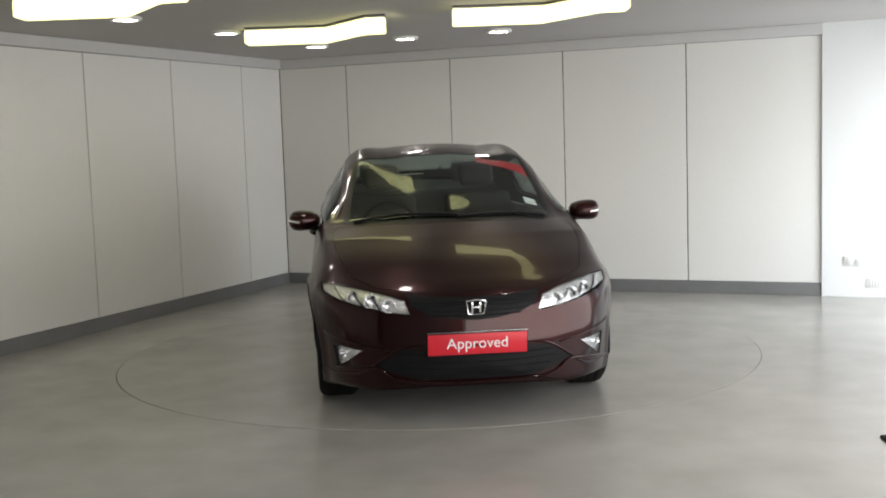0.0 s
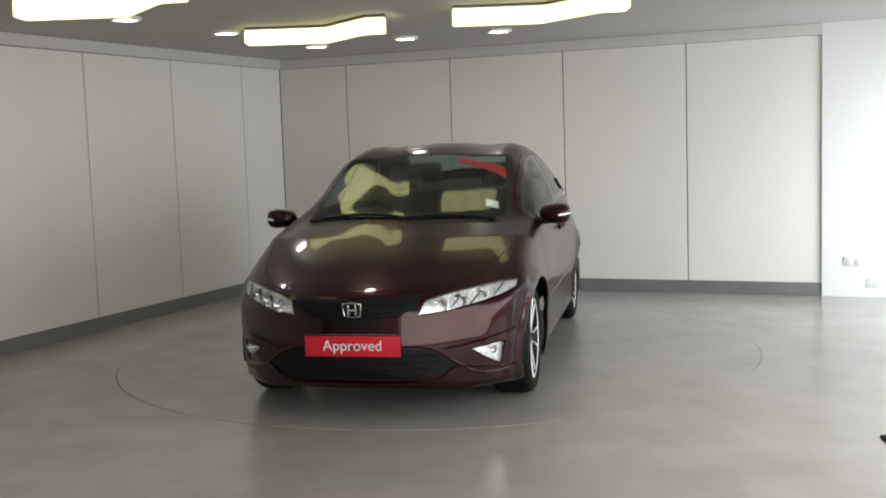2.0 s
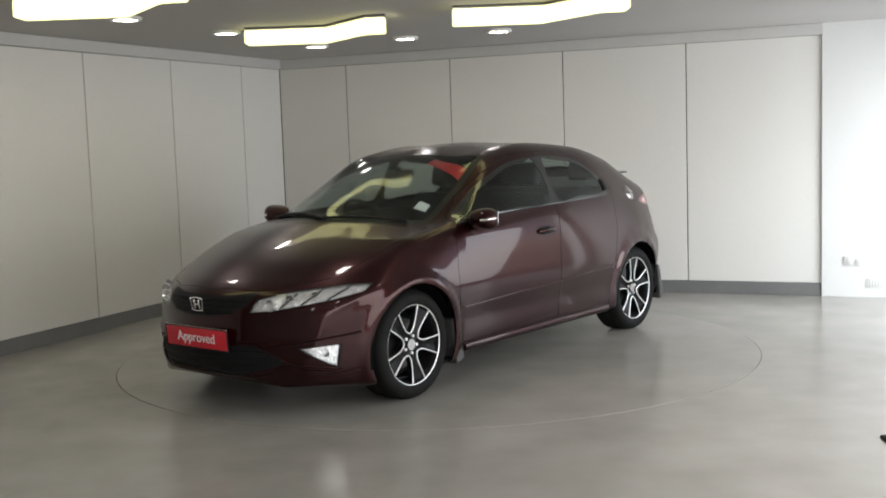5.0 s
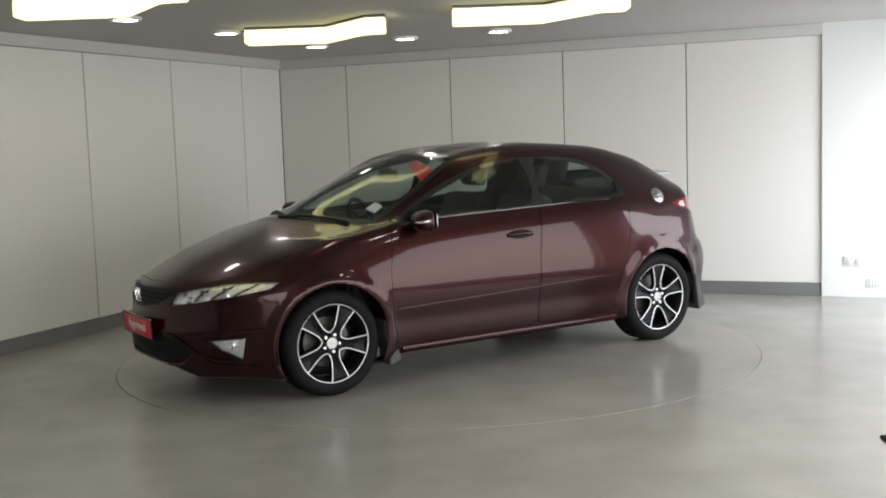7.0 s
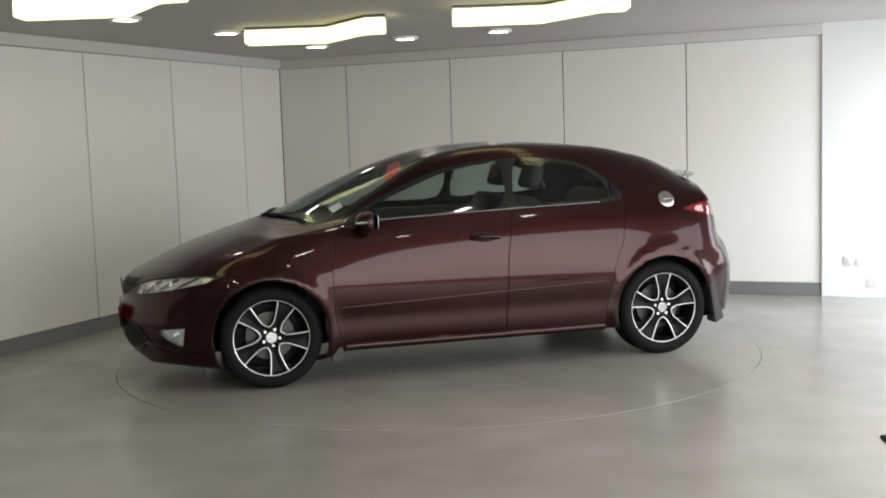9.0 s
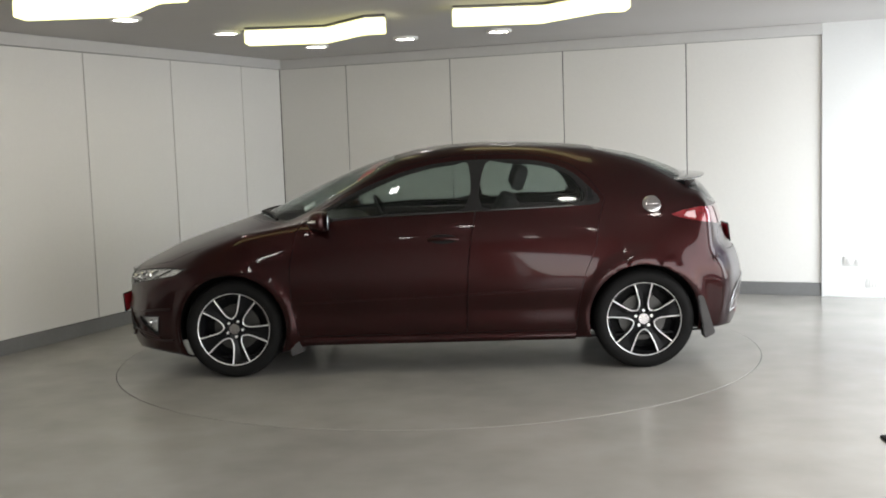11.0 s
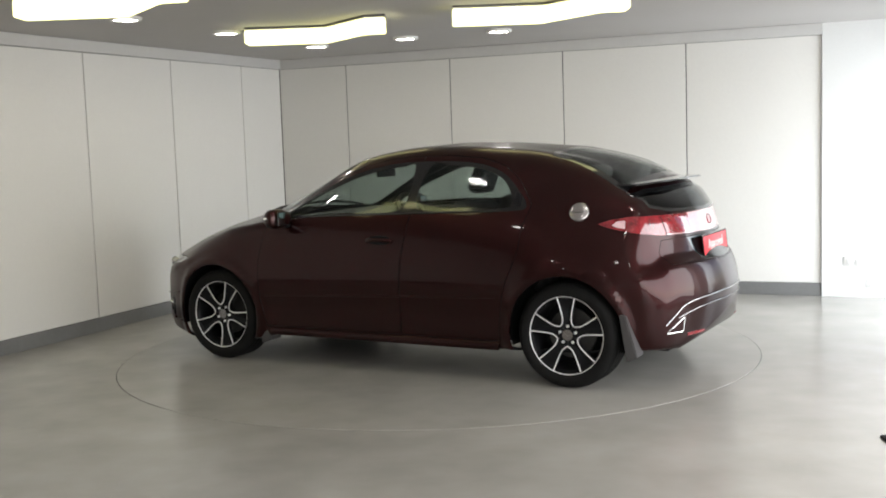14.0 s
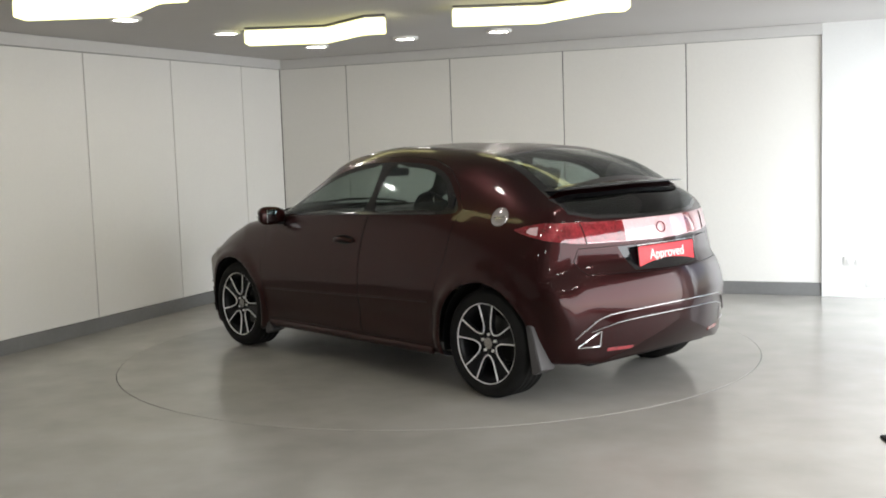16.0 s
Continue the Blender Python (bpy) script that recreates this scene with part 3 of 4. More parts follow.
def build_body(car):
    from mathutils.bvhtree import BVHTree
    bm = shell()
    tree = BVHTree.FromBMesh(bm)
    layer = bm.faces.layers.int.new("panel")
    # tags: 0 body, -1 gap, others as below
    gap = 0.003
    for sign, add in ((1, 0), (-1, 100)):
        for x0 in (AXLE, -AXLE):
            carve(bm, layer, "side", wheel_outline(x0), -1, sign)
        for poly, tag in ((FRONT_DOOR, 1), (REAR_DOOR, 2)):
            outline = [tuple(p) for p in poly]
            carve(bm, layer, "side", shrunk(outline, -gap), -1, sign)
            carve(bm, layer, "side", outline, tag + add, sign)
            if tag == 2:
                carve(bm, layer, "side", wheel_outline(-AXLE), -1, sign)
        dlo = rounded(DLO, 3)
        carve(bm, layer, "side", dlo, 3 + add, sign)
        carve(bm, layer, "side", rounded(FRONT_GLASS, 3), 4 + add, sign)
        carve(bm, layer, "side", rounded(REAR_GLASS, 3), 5 + add, sign)
    carve(bm, layer, "top", shrunk(HOOD, -gap), -1)
    carve(bm, layer, "top", HOOD, 10)
    carve(bm, layer, "top", shrunk(SCREEN, -0.025), 11)
    carve(bm, layer, "top", shrunk(SCREEN, 0.012), 12)
    carve(bm, layer, "top", shrunk(REAR_SCREEN, -0.03), 13)
    carve(bm, layer, "top", shrunk(REAR_SCREEN, 0.012), 14)
    carve(bm, layer, "rear", shrunk(LOWER_SCREEN, -0.018), 13)
    carve(bm, layer, "rear", LOWER_SCREEN, 15)
    carve(bm, layer, "rear", shrunk(TAILGATE_LOW, -gap), -1)
    carve(bm, layer, "rear", TAILGATE_LOW, 16)
    carve(bm, layer, "rear", TAIL_PANEL, 17)
    carve(bm, layer, "rear", PLATE_BAY, 18)
    carve(bm, layer, "front", GRILLE, 19)
    carve(bm, layer, "front", INTAKE, 20)
    for side, add in ((1, 0), (-1, 100)):
        carve(bm, layer, "front", shrunk([(y * side, z) for y, z in HEADLIGHT], -0.004), -1)
        carve(bm, layer, "front", [(y * side, z) for y, z in HEADLIGHT], 21 + add)
        carve(bm, layer, "front", [(y * side, z) for y, z in FOG], 22 + add)
        carve(bm, layer, "side", TAIL_SIDE, 23 + add, side)
        carve(bm, layer, "side", INDICATOR, 24 + add, side)
        carve(bm, layer, "rear", [(y * side, z) for y, z in TAIL_LAMP], 23 + add)
    # bumpers come away from the body along a level joint
    for ahead, x0, z0, tag in ((1, 1.58, 0.585, 25), (-1, -1.615, 0.700, 26)):
        for at, normal in (((0, 0, z0), (0, 0, 1)), ((x0, 0, 0), (1, 0, 0))):
            near = [f for f in bm.faces if f[layer] == 0 and f.calc_center_median().x * ahead > abs(x0) - 0.06 and f.calc_center_median().z < z0 + 0.06]
            bmesh.ops.bisect_plane(bm, geom=list({g for f in near for g in (*f.verts, *f.edges)}) + near, plane_co=at, plane_no=normal, dist=1e-5)
        for f in bm.faces:
            c = f.calc_center_median()
            if f[layer] == 0 and c.x * ahead > abs(x0) and c.z < z0:
                f[layer] = tag
    spec = {25: ("front_bumper", M_PAINT, "burgundy front bumper", 0.012), 26: ("rear_bumper", M_PAINT, "burgundy rear bumper", 0.012), 0: ("body", M_PAINT, "glossy dark burgundy bodywork", 0.012), 1: ("front_door", M_PAINT, "", 0.02), 2: ("rear_door", M_PAINT, "", 0.02),
            3: ("window_trim", M_GLOSS, "black window surround", 0.006), 4: ("front_window", M_GLASS, "clear side window", 0.004), 5: ("rear_window", M_GLASS, "clear side window", 0.004),
            10: ("bonnet", M_PAINT, "", 0.012), 11: ("windscreen_seal", M_SEAL, "black screen border", 0.006), 12: ("windscreen", M_GLASS, "clear windscreen", 0.004),
            13: ("tailgate_trim", M_GLOSS, "black tailgate glass border", 0.006), 14: ("rear_screen", M_GLASS, "dark sloping rear screen", 0.004), 15: ("lower_screen", M_TINT, "small dark upright rear pane", 0.004),
            16: ("tailgate", M_PAINT, "", 0.012), 17: ("tail_panel", M_TAILCLEAR, "pale tail strip with mirrored daylight in its colour", 0.01), 18: ("plate_recess", M_GLOSS, "black plate recess", 0.006),
            19: ("grille", M_BLACK, "black mesh grille", 0.006), 20: ("lower_intake", M_BLACK, "black lower air intake", 0.006),
            21: ("headlight", M_LENS, "clear headlight lens", 0.004), 22: ("fog_light", M_LENS, "clear triangular fog light", 0.004), 23: ("tail_lamp", M_TAIL, "red tail lamp", 0.01), 24: ("indicator_lens", M_TAILCLEAR, "pale rear indicator lens", 0.01)}
    made = {}
    for tag in sorted({f[layer] for f in bm.faces}):
        if tag == -1:
            continue
        name, mat, label, thick = spec[tag % 100]
        piece = bm.copy()
        lay = piece.faces.layers.int["panel"]
        bmesh.ops.delete(piece, geom=[f for f in piece.faces if f[lay] != tag], context="FACES")
        for f in piece.faces:
            f.smooth = True
        for e in piece.edges:
            e.smooth = not e.is_boundary
        if tag % 100 in (21, 22):
            inner = piece.copy()
            for v in inner.verts:
                v.co -= Vector((0.016, 0.008 * (1 if v.co.y > 0 else -1), 0.0))
        me = bpy.data.meshes.new(name)
        piece.to_mesh(me)
        piece.free()
        me.materials.append(mat)
        # panel edges and backs coloured black to put shade into the shut lines
        me.materials.append(M_BLACK)
        ob = new(name, me)
        ob.parent = car
        mod = ob.modifiers.new("thickness", "SOLIDIFY")
        mod.thickness, mod.offset, mod.material_offset_rim, mod.material_offset = thick, -1.0, 1, 0 if mat in (M_GLASS, M_TINT, M_LENS) else 1
        if mat in (M_GLASS, M_TINT, M_LENS):
            ob.visible_shadow = False
        tagged(ob, label=label)
        made[tag] = ob
        if tag % 100 in (21, 22):
            me = bpy.data.meshes.new("reflector")
            inner.to_mesh(me)
            inner.free()
            me.materials.append(M_REFLECTOR)
            back = new("reflector", me)
            back.parent = ob
            back.modifiers.new("thickness", "SOLIDIFY").thickness = 0.004
            tagged(back, label="silver lamp reflector")
    bm.free()
    return made, tree


def surface(tree, view, a, b, lift=0.0, sign=1):
    """The point of the skin seen from one side at (a, b), lifted off it."""
    start, way = {"side": ((a, 3 * sign, b), (0, -sign, 0)), "front": ((4, a, b), (-1, 0, 0)), "rear": ((-4, a, b), (1, 0, 0)), "top": ((a, b, 4), (0, 0, -1))}[view]
    p, n, _, _ = tree.ray_cast(Vector(start), Vector(way))
    if n.dot(Vector(way)) > 0:
        n = -n
    return p + n * lift, n


def patch(tree, view, poly, lift, sign=1, thick=0.003, grid=0):
    """A thin plate that lies on the skin within an outline of four corners."""
    bm = bmesh.new()
    (a, b, c, d), n = [Vector(p) for p in poly], grid or 8
    rows = []
    for i in range(n + 1):
        rows.append([bm.verts.new(surface(tree, view, *(a.lerp(b, i / n).lerp(d.lerp(c, i / n), j / n)), lift, sign)[0]) for j in range(n + 1)])
    for i in range(n):
        for j in range(n):
            bm.faces.new((rows[i][j], rows[i + 1][j], rows[i + 1][j + 1], rows[i][j + 1]))
    bmesh.ops.recalc_face_normals(bm, faces=bm.faces)
    bmesh.ops.solidify(bm, geom=list(bm.faces), thickness=thick)
    return bm


def build_wheel():
    """A wheel at the origin; its outer face looks along +y."""
    wheel = new("wheel", finish("wheel", lathe([(0.205, -0.16), (0.212, 0.02), (0.222, 0.045), (0.236, 0.060), (0.236, 0.052), (0.226, 0.030), (0.215, -0.16), (0.205, -0.16)]), M_DARKALLOY))
    tyre = lathe([(0.225, 0.052), (0.240, 0.066), (0.262, 0.074), (0.285, 0.072), (0.303, 0.060), (0.3135, 0.044), (0.3165, 0.02), (0.317, -0.05), (0.3165, -0.11), (0.310, -0.135), (0.285, -0.158), (0.25, -0.155), (0.225, -0.14)], 96)
    for k in range(4):
        lathe([(0.3172, 0.030 - k * 0.042), (0.3185, 0.028 - k * 0.042), (0.3185, 0.004 - k * 0.042), (0.3172, 0.002 - k * 0.042)], 96, tyre)
    part("tyre", tyre, M_RUBBER, wheel, "black road tyre")
    part("rim", lathe([(0.2295, 0.052), (0.2310, 0.060), (0.2350, 0.062), (0.2362, 0.056), (0.233, 0.050), (0.2295, 0.050)], 96), M_ALLOY, wheel, "bright machined rim lip")
    part("brake_disc", drum(0.150, 0.02, (0, -0.05, 0), "Y", segments=48), M_STEEL, wheel, "grey steel brake disc")
    part("backplate", drum(0.205, 0.01, (0, -0.10, 0), "Y", segments=48), M_BLACK, wheel)
    part("hub", drum(0.075, 0.05, (0, 0.002, 0), "Y", r2=0.062), M_DARKALLOY, wheel)
    part("hub_cap", drum(0.034, 0.012, (0, 0.034, 0), "Y", r2=0.031), M_CAP, wheel, "silver hub cap")
    for k in range(5):
        a = 2 * math.pi * (k + 0.5) / 5
        part("lug_nut", drum(0.009, 0.016, (0.052 * math.sin(a), 0.030, 0.052 * math.cos(a)), "Y", segments=8), M_ALLOY, wheel)
        # a bright edge round each U-shaped opening between the spokes
        c = 2 * math.pi * k / 5
        edge = ((0.228, 0.385), (0.19, 0.39), (0.15, 0.39), (0.12, 0.385), (0.097, 0.35), (0.081, 0.25), (0.071, 0.12), (0.068, 0.0))
        pts = []
        for r, ang in [(r, c + off) for r, off in edge] + [(r, c - off) for r, off in edge[-2::-1]]:
            pts.append((r * math.sin(ang), 0.034 + 0.020 * (r / 0.228), r * math.cos(ang)))
        part("spoke_edge", sweep(pts, 0.0088, 0.010, up=(0, 1, 0)), M_ALLOY, wheel, "machined bright spoke edge")
        # the dark face of the spoke between two openings
        bm = bmesh.new()
        rows = []
        for r, off in ((0.045, 0.02), (0.068, 0.04), (0.081, 0.25), (0.097, 0.35), (0.12, 0.385), (0.15, 0.39), (0.19, 0.39), (0.228, 0.385)):
            g = math.pi / 5
            lo, hi = c + off, c + 2 * g - off
            y = 0.030 + 0.020 * (r / 0.228)
            rows.append([bm.verts.new((r * math.sin(q), yy, r * math.cos(q))) for q, yy in ((lo, y), ((lo + hi) / 2, y - 0.016), (hi, y), (hi, y - 0.035), (lo, y - 0.035))])
        for p, q in zip(rows, rows[1:]):
            for i in range(5):
                bm.faces.new((p[i], p[(i + 1) % 5], q[(i + 1) % 5], q[i]))
        bm.faces.new(rows[0])
        bm.faces.new(rows[-1])
        part("spoke", bm, M_DARKALLOY, wheel, "dark painted spoke")
    return wheel


def build_seat(car, name, x, y, width=0.50):
    seat = new(name, finish(name, box((0.50, width, 0.16), (0, 0, 0.0), 0.05, segments=3), M_SEAT))
    seat.parent, seat.matrix_basis = car, pose(x, y, 0.50, 0, -6, 0)
    tagged(seat, label="dark grey cloth seat")
    part("backrest", box((0.14, width, 0.62), (0, 0, 0.31), 0.05, segments=3), M_SEAT, seat, m=pose(-0.24, 0, 0.06, 0, -22, 0))
    for dy in ((0,) if width < 0.7 else (-0.38, 0.38)):
        part("headrest", box((0.09, 0.26, 0.17), (0, 0, 0), 0.035, segments=3), M_SEAT, seat, m=pose(-0.50, dy, 0.78, 0, -14, 0))
    return seat


def build_interior(car):
    for y in (-0.36, 0.36):
        build_seat(car, "front_seat", 0.02, y)
    build_seat(car, "rear_bench", -0.78, 0.0, 1.24)
    part("floor_pan", box((3.7, 1.1, 0.05), (0.0, 0, 0.23), 0.01), M_BLACK, car, "black underbody")
    bm = prism(rounded([(1.05, 0.93), (0.80, 0.985), (0.62, 0.96), (0.52, 0.86), (0.58, 0.66), (0.80, 0.50), (1.05, 0.45)], 4), 1.30, m=pose(0, -0.65, 0))
    part("dashboard", bm, M_DASH, car, "dark moulded dashboard")
    part("parcel_shelf", box((0.50, 1.0, 0.03), (-1.48, 0, 0.93), 0.008), M_DASH, car)
    for y in (-0.69, 0.69):
        part("door_lining", box((1.7, 0.04, 0.66), (-0.08, y, 0.66), 0.015), M_DASH, car)
    part("bulkhead", box((0.04, 1.3, 0.55), (1.10, 0, 0.60), 0.01), M_BLACK, car)
    part("scuttle", box((0.40, 1.16, 0.02), (1.14, 0, 0.905), 0.006), M_BLACK, car, "black panel under the foot of the windscreen")
    ring = lathe([(0.170, 0.014), (0.186, 0.010), (0.190, 0.0), (0.186, -0.010), (0.170, -0.014), (0.162, 0.0), (0.170, 0.014)], 40)
    wheel = part("steering_wheel", ring, M_BLACK, car, "black three-spoke steering wheel", m=pose(0.42, -0.36, 0.93, 0, 0, 90) @ pose(0, 0, 0, 24, 0, 0))
    part("boss", box((0.12, 0.03, 0.10), (0, 0, 0), 0.012), M_BLACK, wheel)
    for a in (0, 120, 240):
        part("spoke", box((0.11, 0.014, 0.028), (0.11, 0, 0), 0.004), M_BLACK, wheel, m=pose(0, 0, 0, 0, a + 90, 0))
    mirror = part("interior_mirror", box((0.03, 0.23, 0.06), (0, 0, 0), 0.012), M_BLACK, car, m=pose(0.42, 0, 1.27))
    part("stalk", box((0.06, 0.02, 0.03), (0.02, 0, 0.035), 0.006), M_BLACK, mirror)


def build_details(car, tree):
    first = build_wheel()
    first.parent = car
    first.matrix_basis = pose(AXLE, 0.775, HUB_Z, 0, 10, 0)
    for x, y, turn, spin in ((-AXLE, 0.775, 0, 36), (AXLE, -0.775, 180, 0), (-AXLE, -0.775, 180, 40)):
        copy_thing(first, pose(x, y, HUB_Z, 0, 0, turn) @ pose(0, 0, 0, 0, spin, 0))
    for x0 in (AXLE, -AXLE):
        for s in (1, -1):
            bm, rows = bmesh.new(), []
            for k in range(25):
                a = math.pi * (k / 24 * 1.16 - 0.08)
                c, d = math.cos(a), math.sin(a)
                rows.append([bm.verts.new((x0 + r * c, y * s, 0.325 + r * d)) for r, y in ((0.362, 0.835), (0.380, 0.80), (0.380, 0.50), (0.10, 0.50))])
            for p, q in zip(rows, rows[1:]):
                for i in range(3):
                    bm.faces.new((p[i], p[i + 1], q[i + 1], q[i]))
            part("wheel_well", bm, M_BLACK, car, "black wheel-arch liner")
            flap = prism(([(x0 - 0.335, 0.42), (x0 - 0.375, 0.42), (x0 - 0.455, 0.165), (x0 - 0.372, 0.135)] if x0 > 0 else [(x0 - 0.335, 0.46), (x0 - 0.372, 0.46), (x0 - 0.445, 0.220), (x0 - 0.378, 0.185)]), 0.12 * -s, m=pose(0, 0.855 * s, 0))
            bmesh.ops.bevel(flap, geom=list(flap.edges), offset=0.006, segments=2, affect="EDGES")
            part("mudflap", flap, M_FLAP, car, "dark grey rubber mudflap")
    for s in (1, -1):
        # door mirrors with a chrome repeater strip
        bm = bmesh.new()
        bmesh.ops.create_uvsphere(bm, u_segments=28, v_segments=16, radius=1.0)
        for v in bm.verts:
            x, y, z = v.co
            f = lambda t, k: math.copysign(abs(t) ** k, t)
            v.co = (f(x, 0.8) * (0.085 if x > 0 else 0.035) , f(y, 0.75) * 0.100, f(z, 0.8) * (0.064 + 0.012 * y * s))
        mirror = part("door_mirror", bm, M_PAINT, car, "burgundy door mirror housing", m=pose(0.70, 0.915 * s, 1.005, 0, 0, -9 * s))
        part("mirror_glass", box((0.006, 0.150, 0.090), (-0.035, 0, 0), 0.003), M_MIRROR, mirror, "mirror glass turned towards the driver", m=pose(0, 0, 0, 0, 0, 16 * s))
        part("repeater", sweep([(0.085 * math.cos(t) ** 0.8, s * 0.102 * math.sin(t) ** 0.75, -0.010 + 0.010 * t) for t in (0.30, 0.5, 0.75, 1.0, 1.25, 1.5)], 0.008, 0.016), M_CHROME, mirror, "chrome-edged indicator strip")
        part("mirror_arm", sweep([(0.0, -0.02 * s, -0.045), (0.005, -0.07 * s, -0.05), (0.01, -0.13 * s, -0.055)], 0.05, 0.035), M_BLACK, mirror)
        # front door handle in a dark pocket
        p, n = surface(tree, "side", -0.055, 0.866, 0.004, s)
        pocket = drum(1.0, 0.006, axis="Y", segments=32)
        bmesh.ops.scale(pocket, vec=(0.092, 1, 0.030), verts=pocket.verts)
        handle = part("door_handle", pocket, M_BLACK, car, "black oval handle pocket", m=pose(p.x, p.y, p.z, 0, 0, 0))
        part("grip", sweep([(-0.098, 0.008 * s, -0.004), (-0.05, 0.030 * s, 0.004), (0.0, 0.036 * s, 0.006), (0.06, 0.028 * s, 0.004), (0.095, 0.006 * s, -0.002)], 0.014, 0.026), M_PAINT, handle, "burgundy handle grip")
        # hidden rear handle in the window's rear tip
        part("rear_handle", patch(tree, "side", [(-0.975, 1.085), (-1.015, 1.085), (-1.005, 1.150), (-0.975, 1.165)], 0.012, s, 0.012), M_BLACK, car, "black hidden rear handle")
        # glossy strip along the foot of the side windows
        pts = [surface(tree, "side", 0.74 - 1.62 * k / 40, 0.998 + 0.052 * (k / 40) ** 0.7, 0.002, s)[0] for k in range(41)]
        part("belt_moulding", sweep(pts, 0.008, 0.014), M_GLOSS, car, "glossy black window foot strip")
        # rubbing strip along the doors
        pts = [surface(tree, "side", 0.88 - 1.76 * k / 30, 0.478 + 0.055 * k / 30, 0.001, s)[0] for k in range(31)]
        part("rubbing_strip", sweep(pts, 0.007, 0.012), M_PAINT, car, "slim burgundy side moulding")
        # sill moulding
        pts = [surface(tree, "side", 0.86 - 1.74 * k / 30, 0.228, 0.0, s)[0] for k in range(31)]
        part("sill", sweep(pts, 0.022, 0.05), M_PAINT, car, "burgundy sill")
        # exhaust trims
        tri = [(0.565, 0.425), (0.565, 0.335), (0.690, 0.335)]
        pts = [surface(tree, "rear", y * s, z, 0.004)[0] for y, z in tri]
        pts = [pts[i].lerp(pts[(i + 1) % 3], t) for i in range(3) for t in (0.06, 0.35, 0.65, 0.94)]
        trim = part("exhaust_trim", sweep(pts, 0.008, 0.008, closed=True, up=(1, 0, 0)), M_CHROME, car, "triangular chrome exhaust trim")
        inner = bmesh.new()
        inner.faces.new([inner.verts.new(p + Vector((0.006, 0, 0))) for p in pts])
        bmesh.ops.solidify(inner, geom=list(inner.faces), thickness=0.01)
        part("tailpipe", inner, M_GLOSS, trim, "dark exhaust opening", smooth=0)
    # fuel cap on the car's left
    p, n = surface(tree, "side", -1.385, 1.045, 0.0, 1)
    turn = n.to_track_quat("Z", "Y").to_matrix().to_4x4()
    cap = part("fuel_cap", lathe_up([(0.0005, 0.010), (0.045, 0.010), (0.051, 0.006), (0.057, 0.004), (0.060, 0.0), (0.060, -0.01)]), M_CAP, car, "round chrome fuel cap", m=Matrix.Translation(p) @ turn)
    part("cap_bar", box((0.075, 0.016, 0.010), (0, 0, 0.013), 0.004), M_CAP, cap)
    # chrome line round the rear bumper
    line = [(-0.70, 0.385), (-0.64, 0.44), (-0.56, 0.495), (-0.40, 0.52), (0.0, 0.535), (0.40, 0.52), (0.56, 0.495), (0.64, 0.44), (0.70, 0.385)]
    pts = [surface(tree, "rear", y, z, 0.004)[0] for y, z in rounded(line, 5, closed=False)]
    part("bumper_strip", sweep(pts, 0.008, 0.009), M_CAP, car, "chrome line round the rear bumper")
    pts = [surface(tree, "rear", y, z, 0.004)[0] for y, z in rounded([(-0.62, 0.42), (-0.4, 0.47), (0.0, 0.485), (0.4, 0.47), (0.62, 0.42)], 5, closed=False)]
    part("bumper_strip", sweep(pts, 0.006, 0.006), M_CAP, car, "chrome line round the rear bumper")
    # spoiler over the rear screen
    bm, rows = bmesh.new(), []
    for k in range(25):
        y = -0.585 + 1.17 * k / 24
        e = abs(y) / 0.585
        x, z = -1.825 + 0.15 * e ** 3, 1.215 - 0.020 * e ** 2.5
        rows.append([bm.verts.new((x + dx, y, z + dz)) for dx, dz in ((-0.004, 0.001), (0.05, 0.004), (0.15 + 0.09 * e ** 2, 0.0 - 0.004 * e ** 4), (0.15 + 0.09 * e ** 2, -0.012 - 0.004 * e ** 4), (0.05, -0.010), (0.0, -0.009))])
    for p, q in zip(rows, rows[1:]):
        for i in range(6):
            bm.faces.new((p[i], p[(i + 1) % 6], q[(i + 1) % 6], q[i]))
    bm.faces.new(rows[0])
    bm.faces.new(rows[-1])
    part("spoiler", bm, M_GLOSS, car, "thin gloss-black tailgate spoiler across the rear glass")
    # plates with plain lettering
    for view, x, z, turn in (("front", 2.215, 0.432, 90), ("rear", -2.0, 0.800, -90)):
        p, n = surface(tree, view, 0.0, z, 0.006)
        plate = part("show_plate", box((0.52, 0.008, 0.112), (0, 0, 0), 0.003), M_RED, car, "red show plate with white lettering", m=pose(p.x, 0, p.z, 0, 0, turn) @ pose(0, 0, 0, 4 if view == "front" else -6, 0, 0))
        text = bpy.data.curves.new("lettering", "FONT")
        text.body, text.size, text.align_x, text.align_y, text.extrude = "Approved", 0.080, "CENTER", "CENTER", 0.001
        text.materials.append(M_LETTER)
        ob = new("lettering", text)
        ob.parent = plate
        ob.matrix_basis = pose(0, -0.0055, 0.002, 90, 0, 0)
        tagged(ob, label="white raised word")
        frame_bm = sweep([(-0.262, 0, -0.058), (0.262, 0, -0.058), (0.262, 0, 0.058), (-0.262, 0, 0.058)], 0.008, 0.010, closed=True, up=(0, 1, 0))
        part("plate_frame", frame_bm, M_BLACK, plate)
        part("frame_edge", box((0.53, 0.010, 0.004), (0, 0.002, 0.0635), 0.001), M_CAP, plate, "thin bright top edge")
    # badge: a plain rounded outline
    p, n = surface(tree, "front", 0.0, 0.615, 0.012)
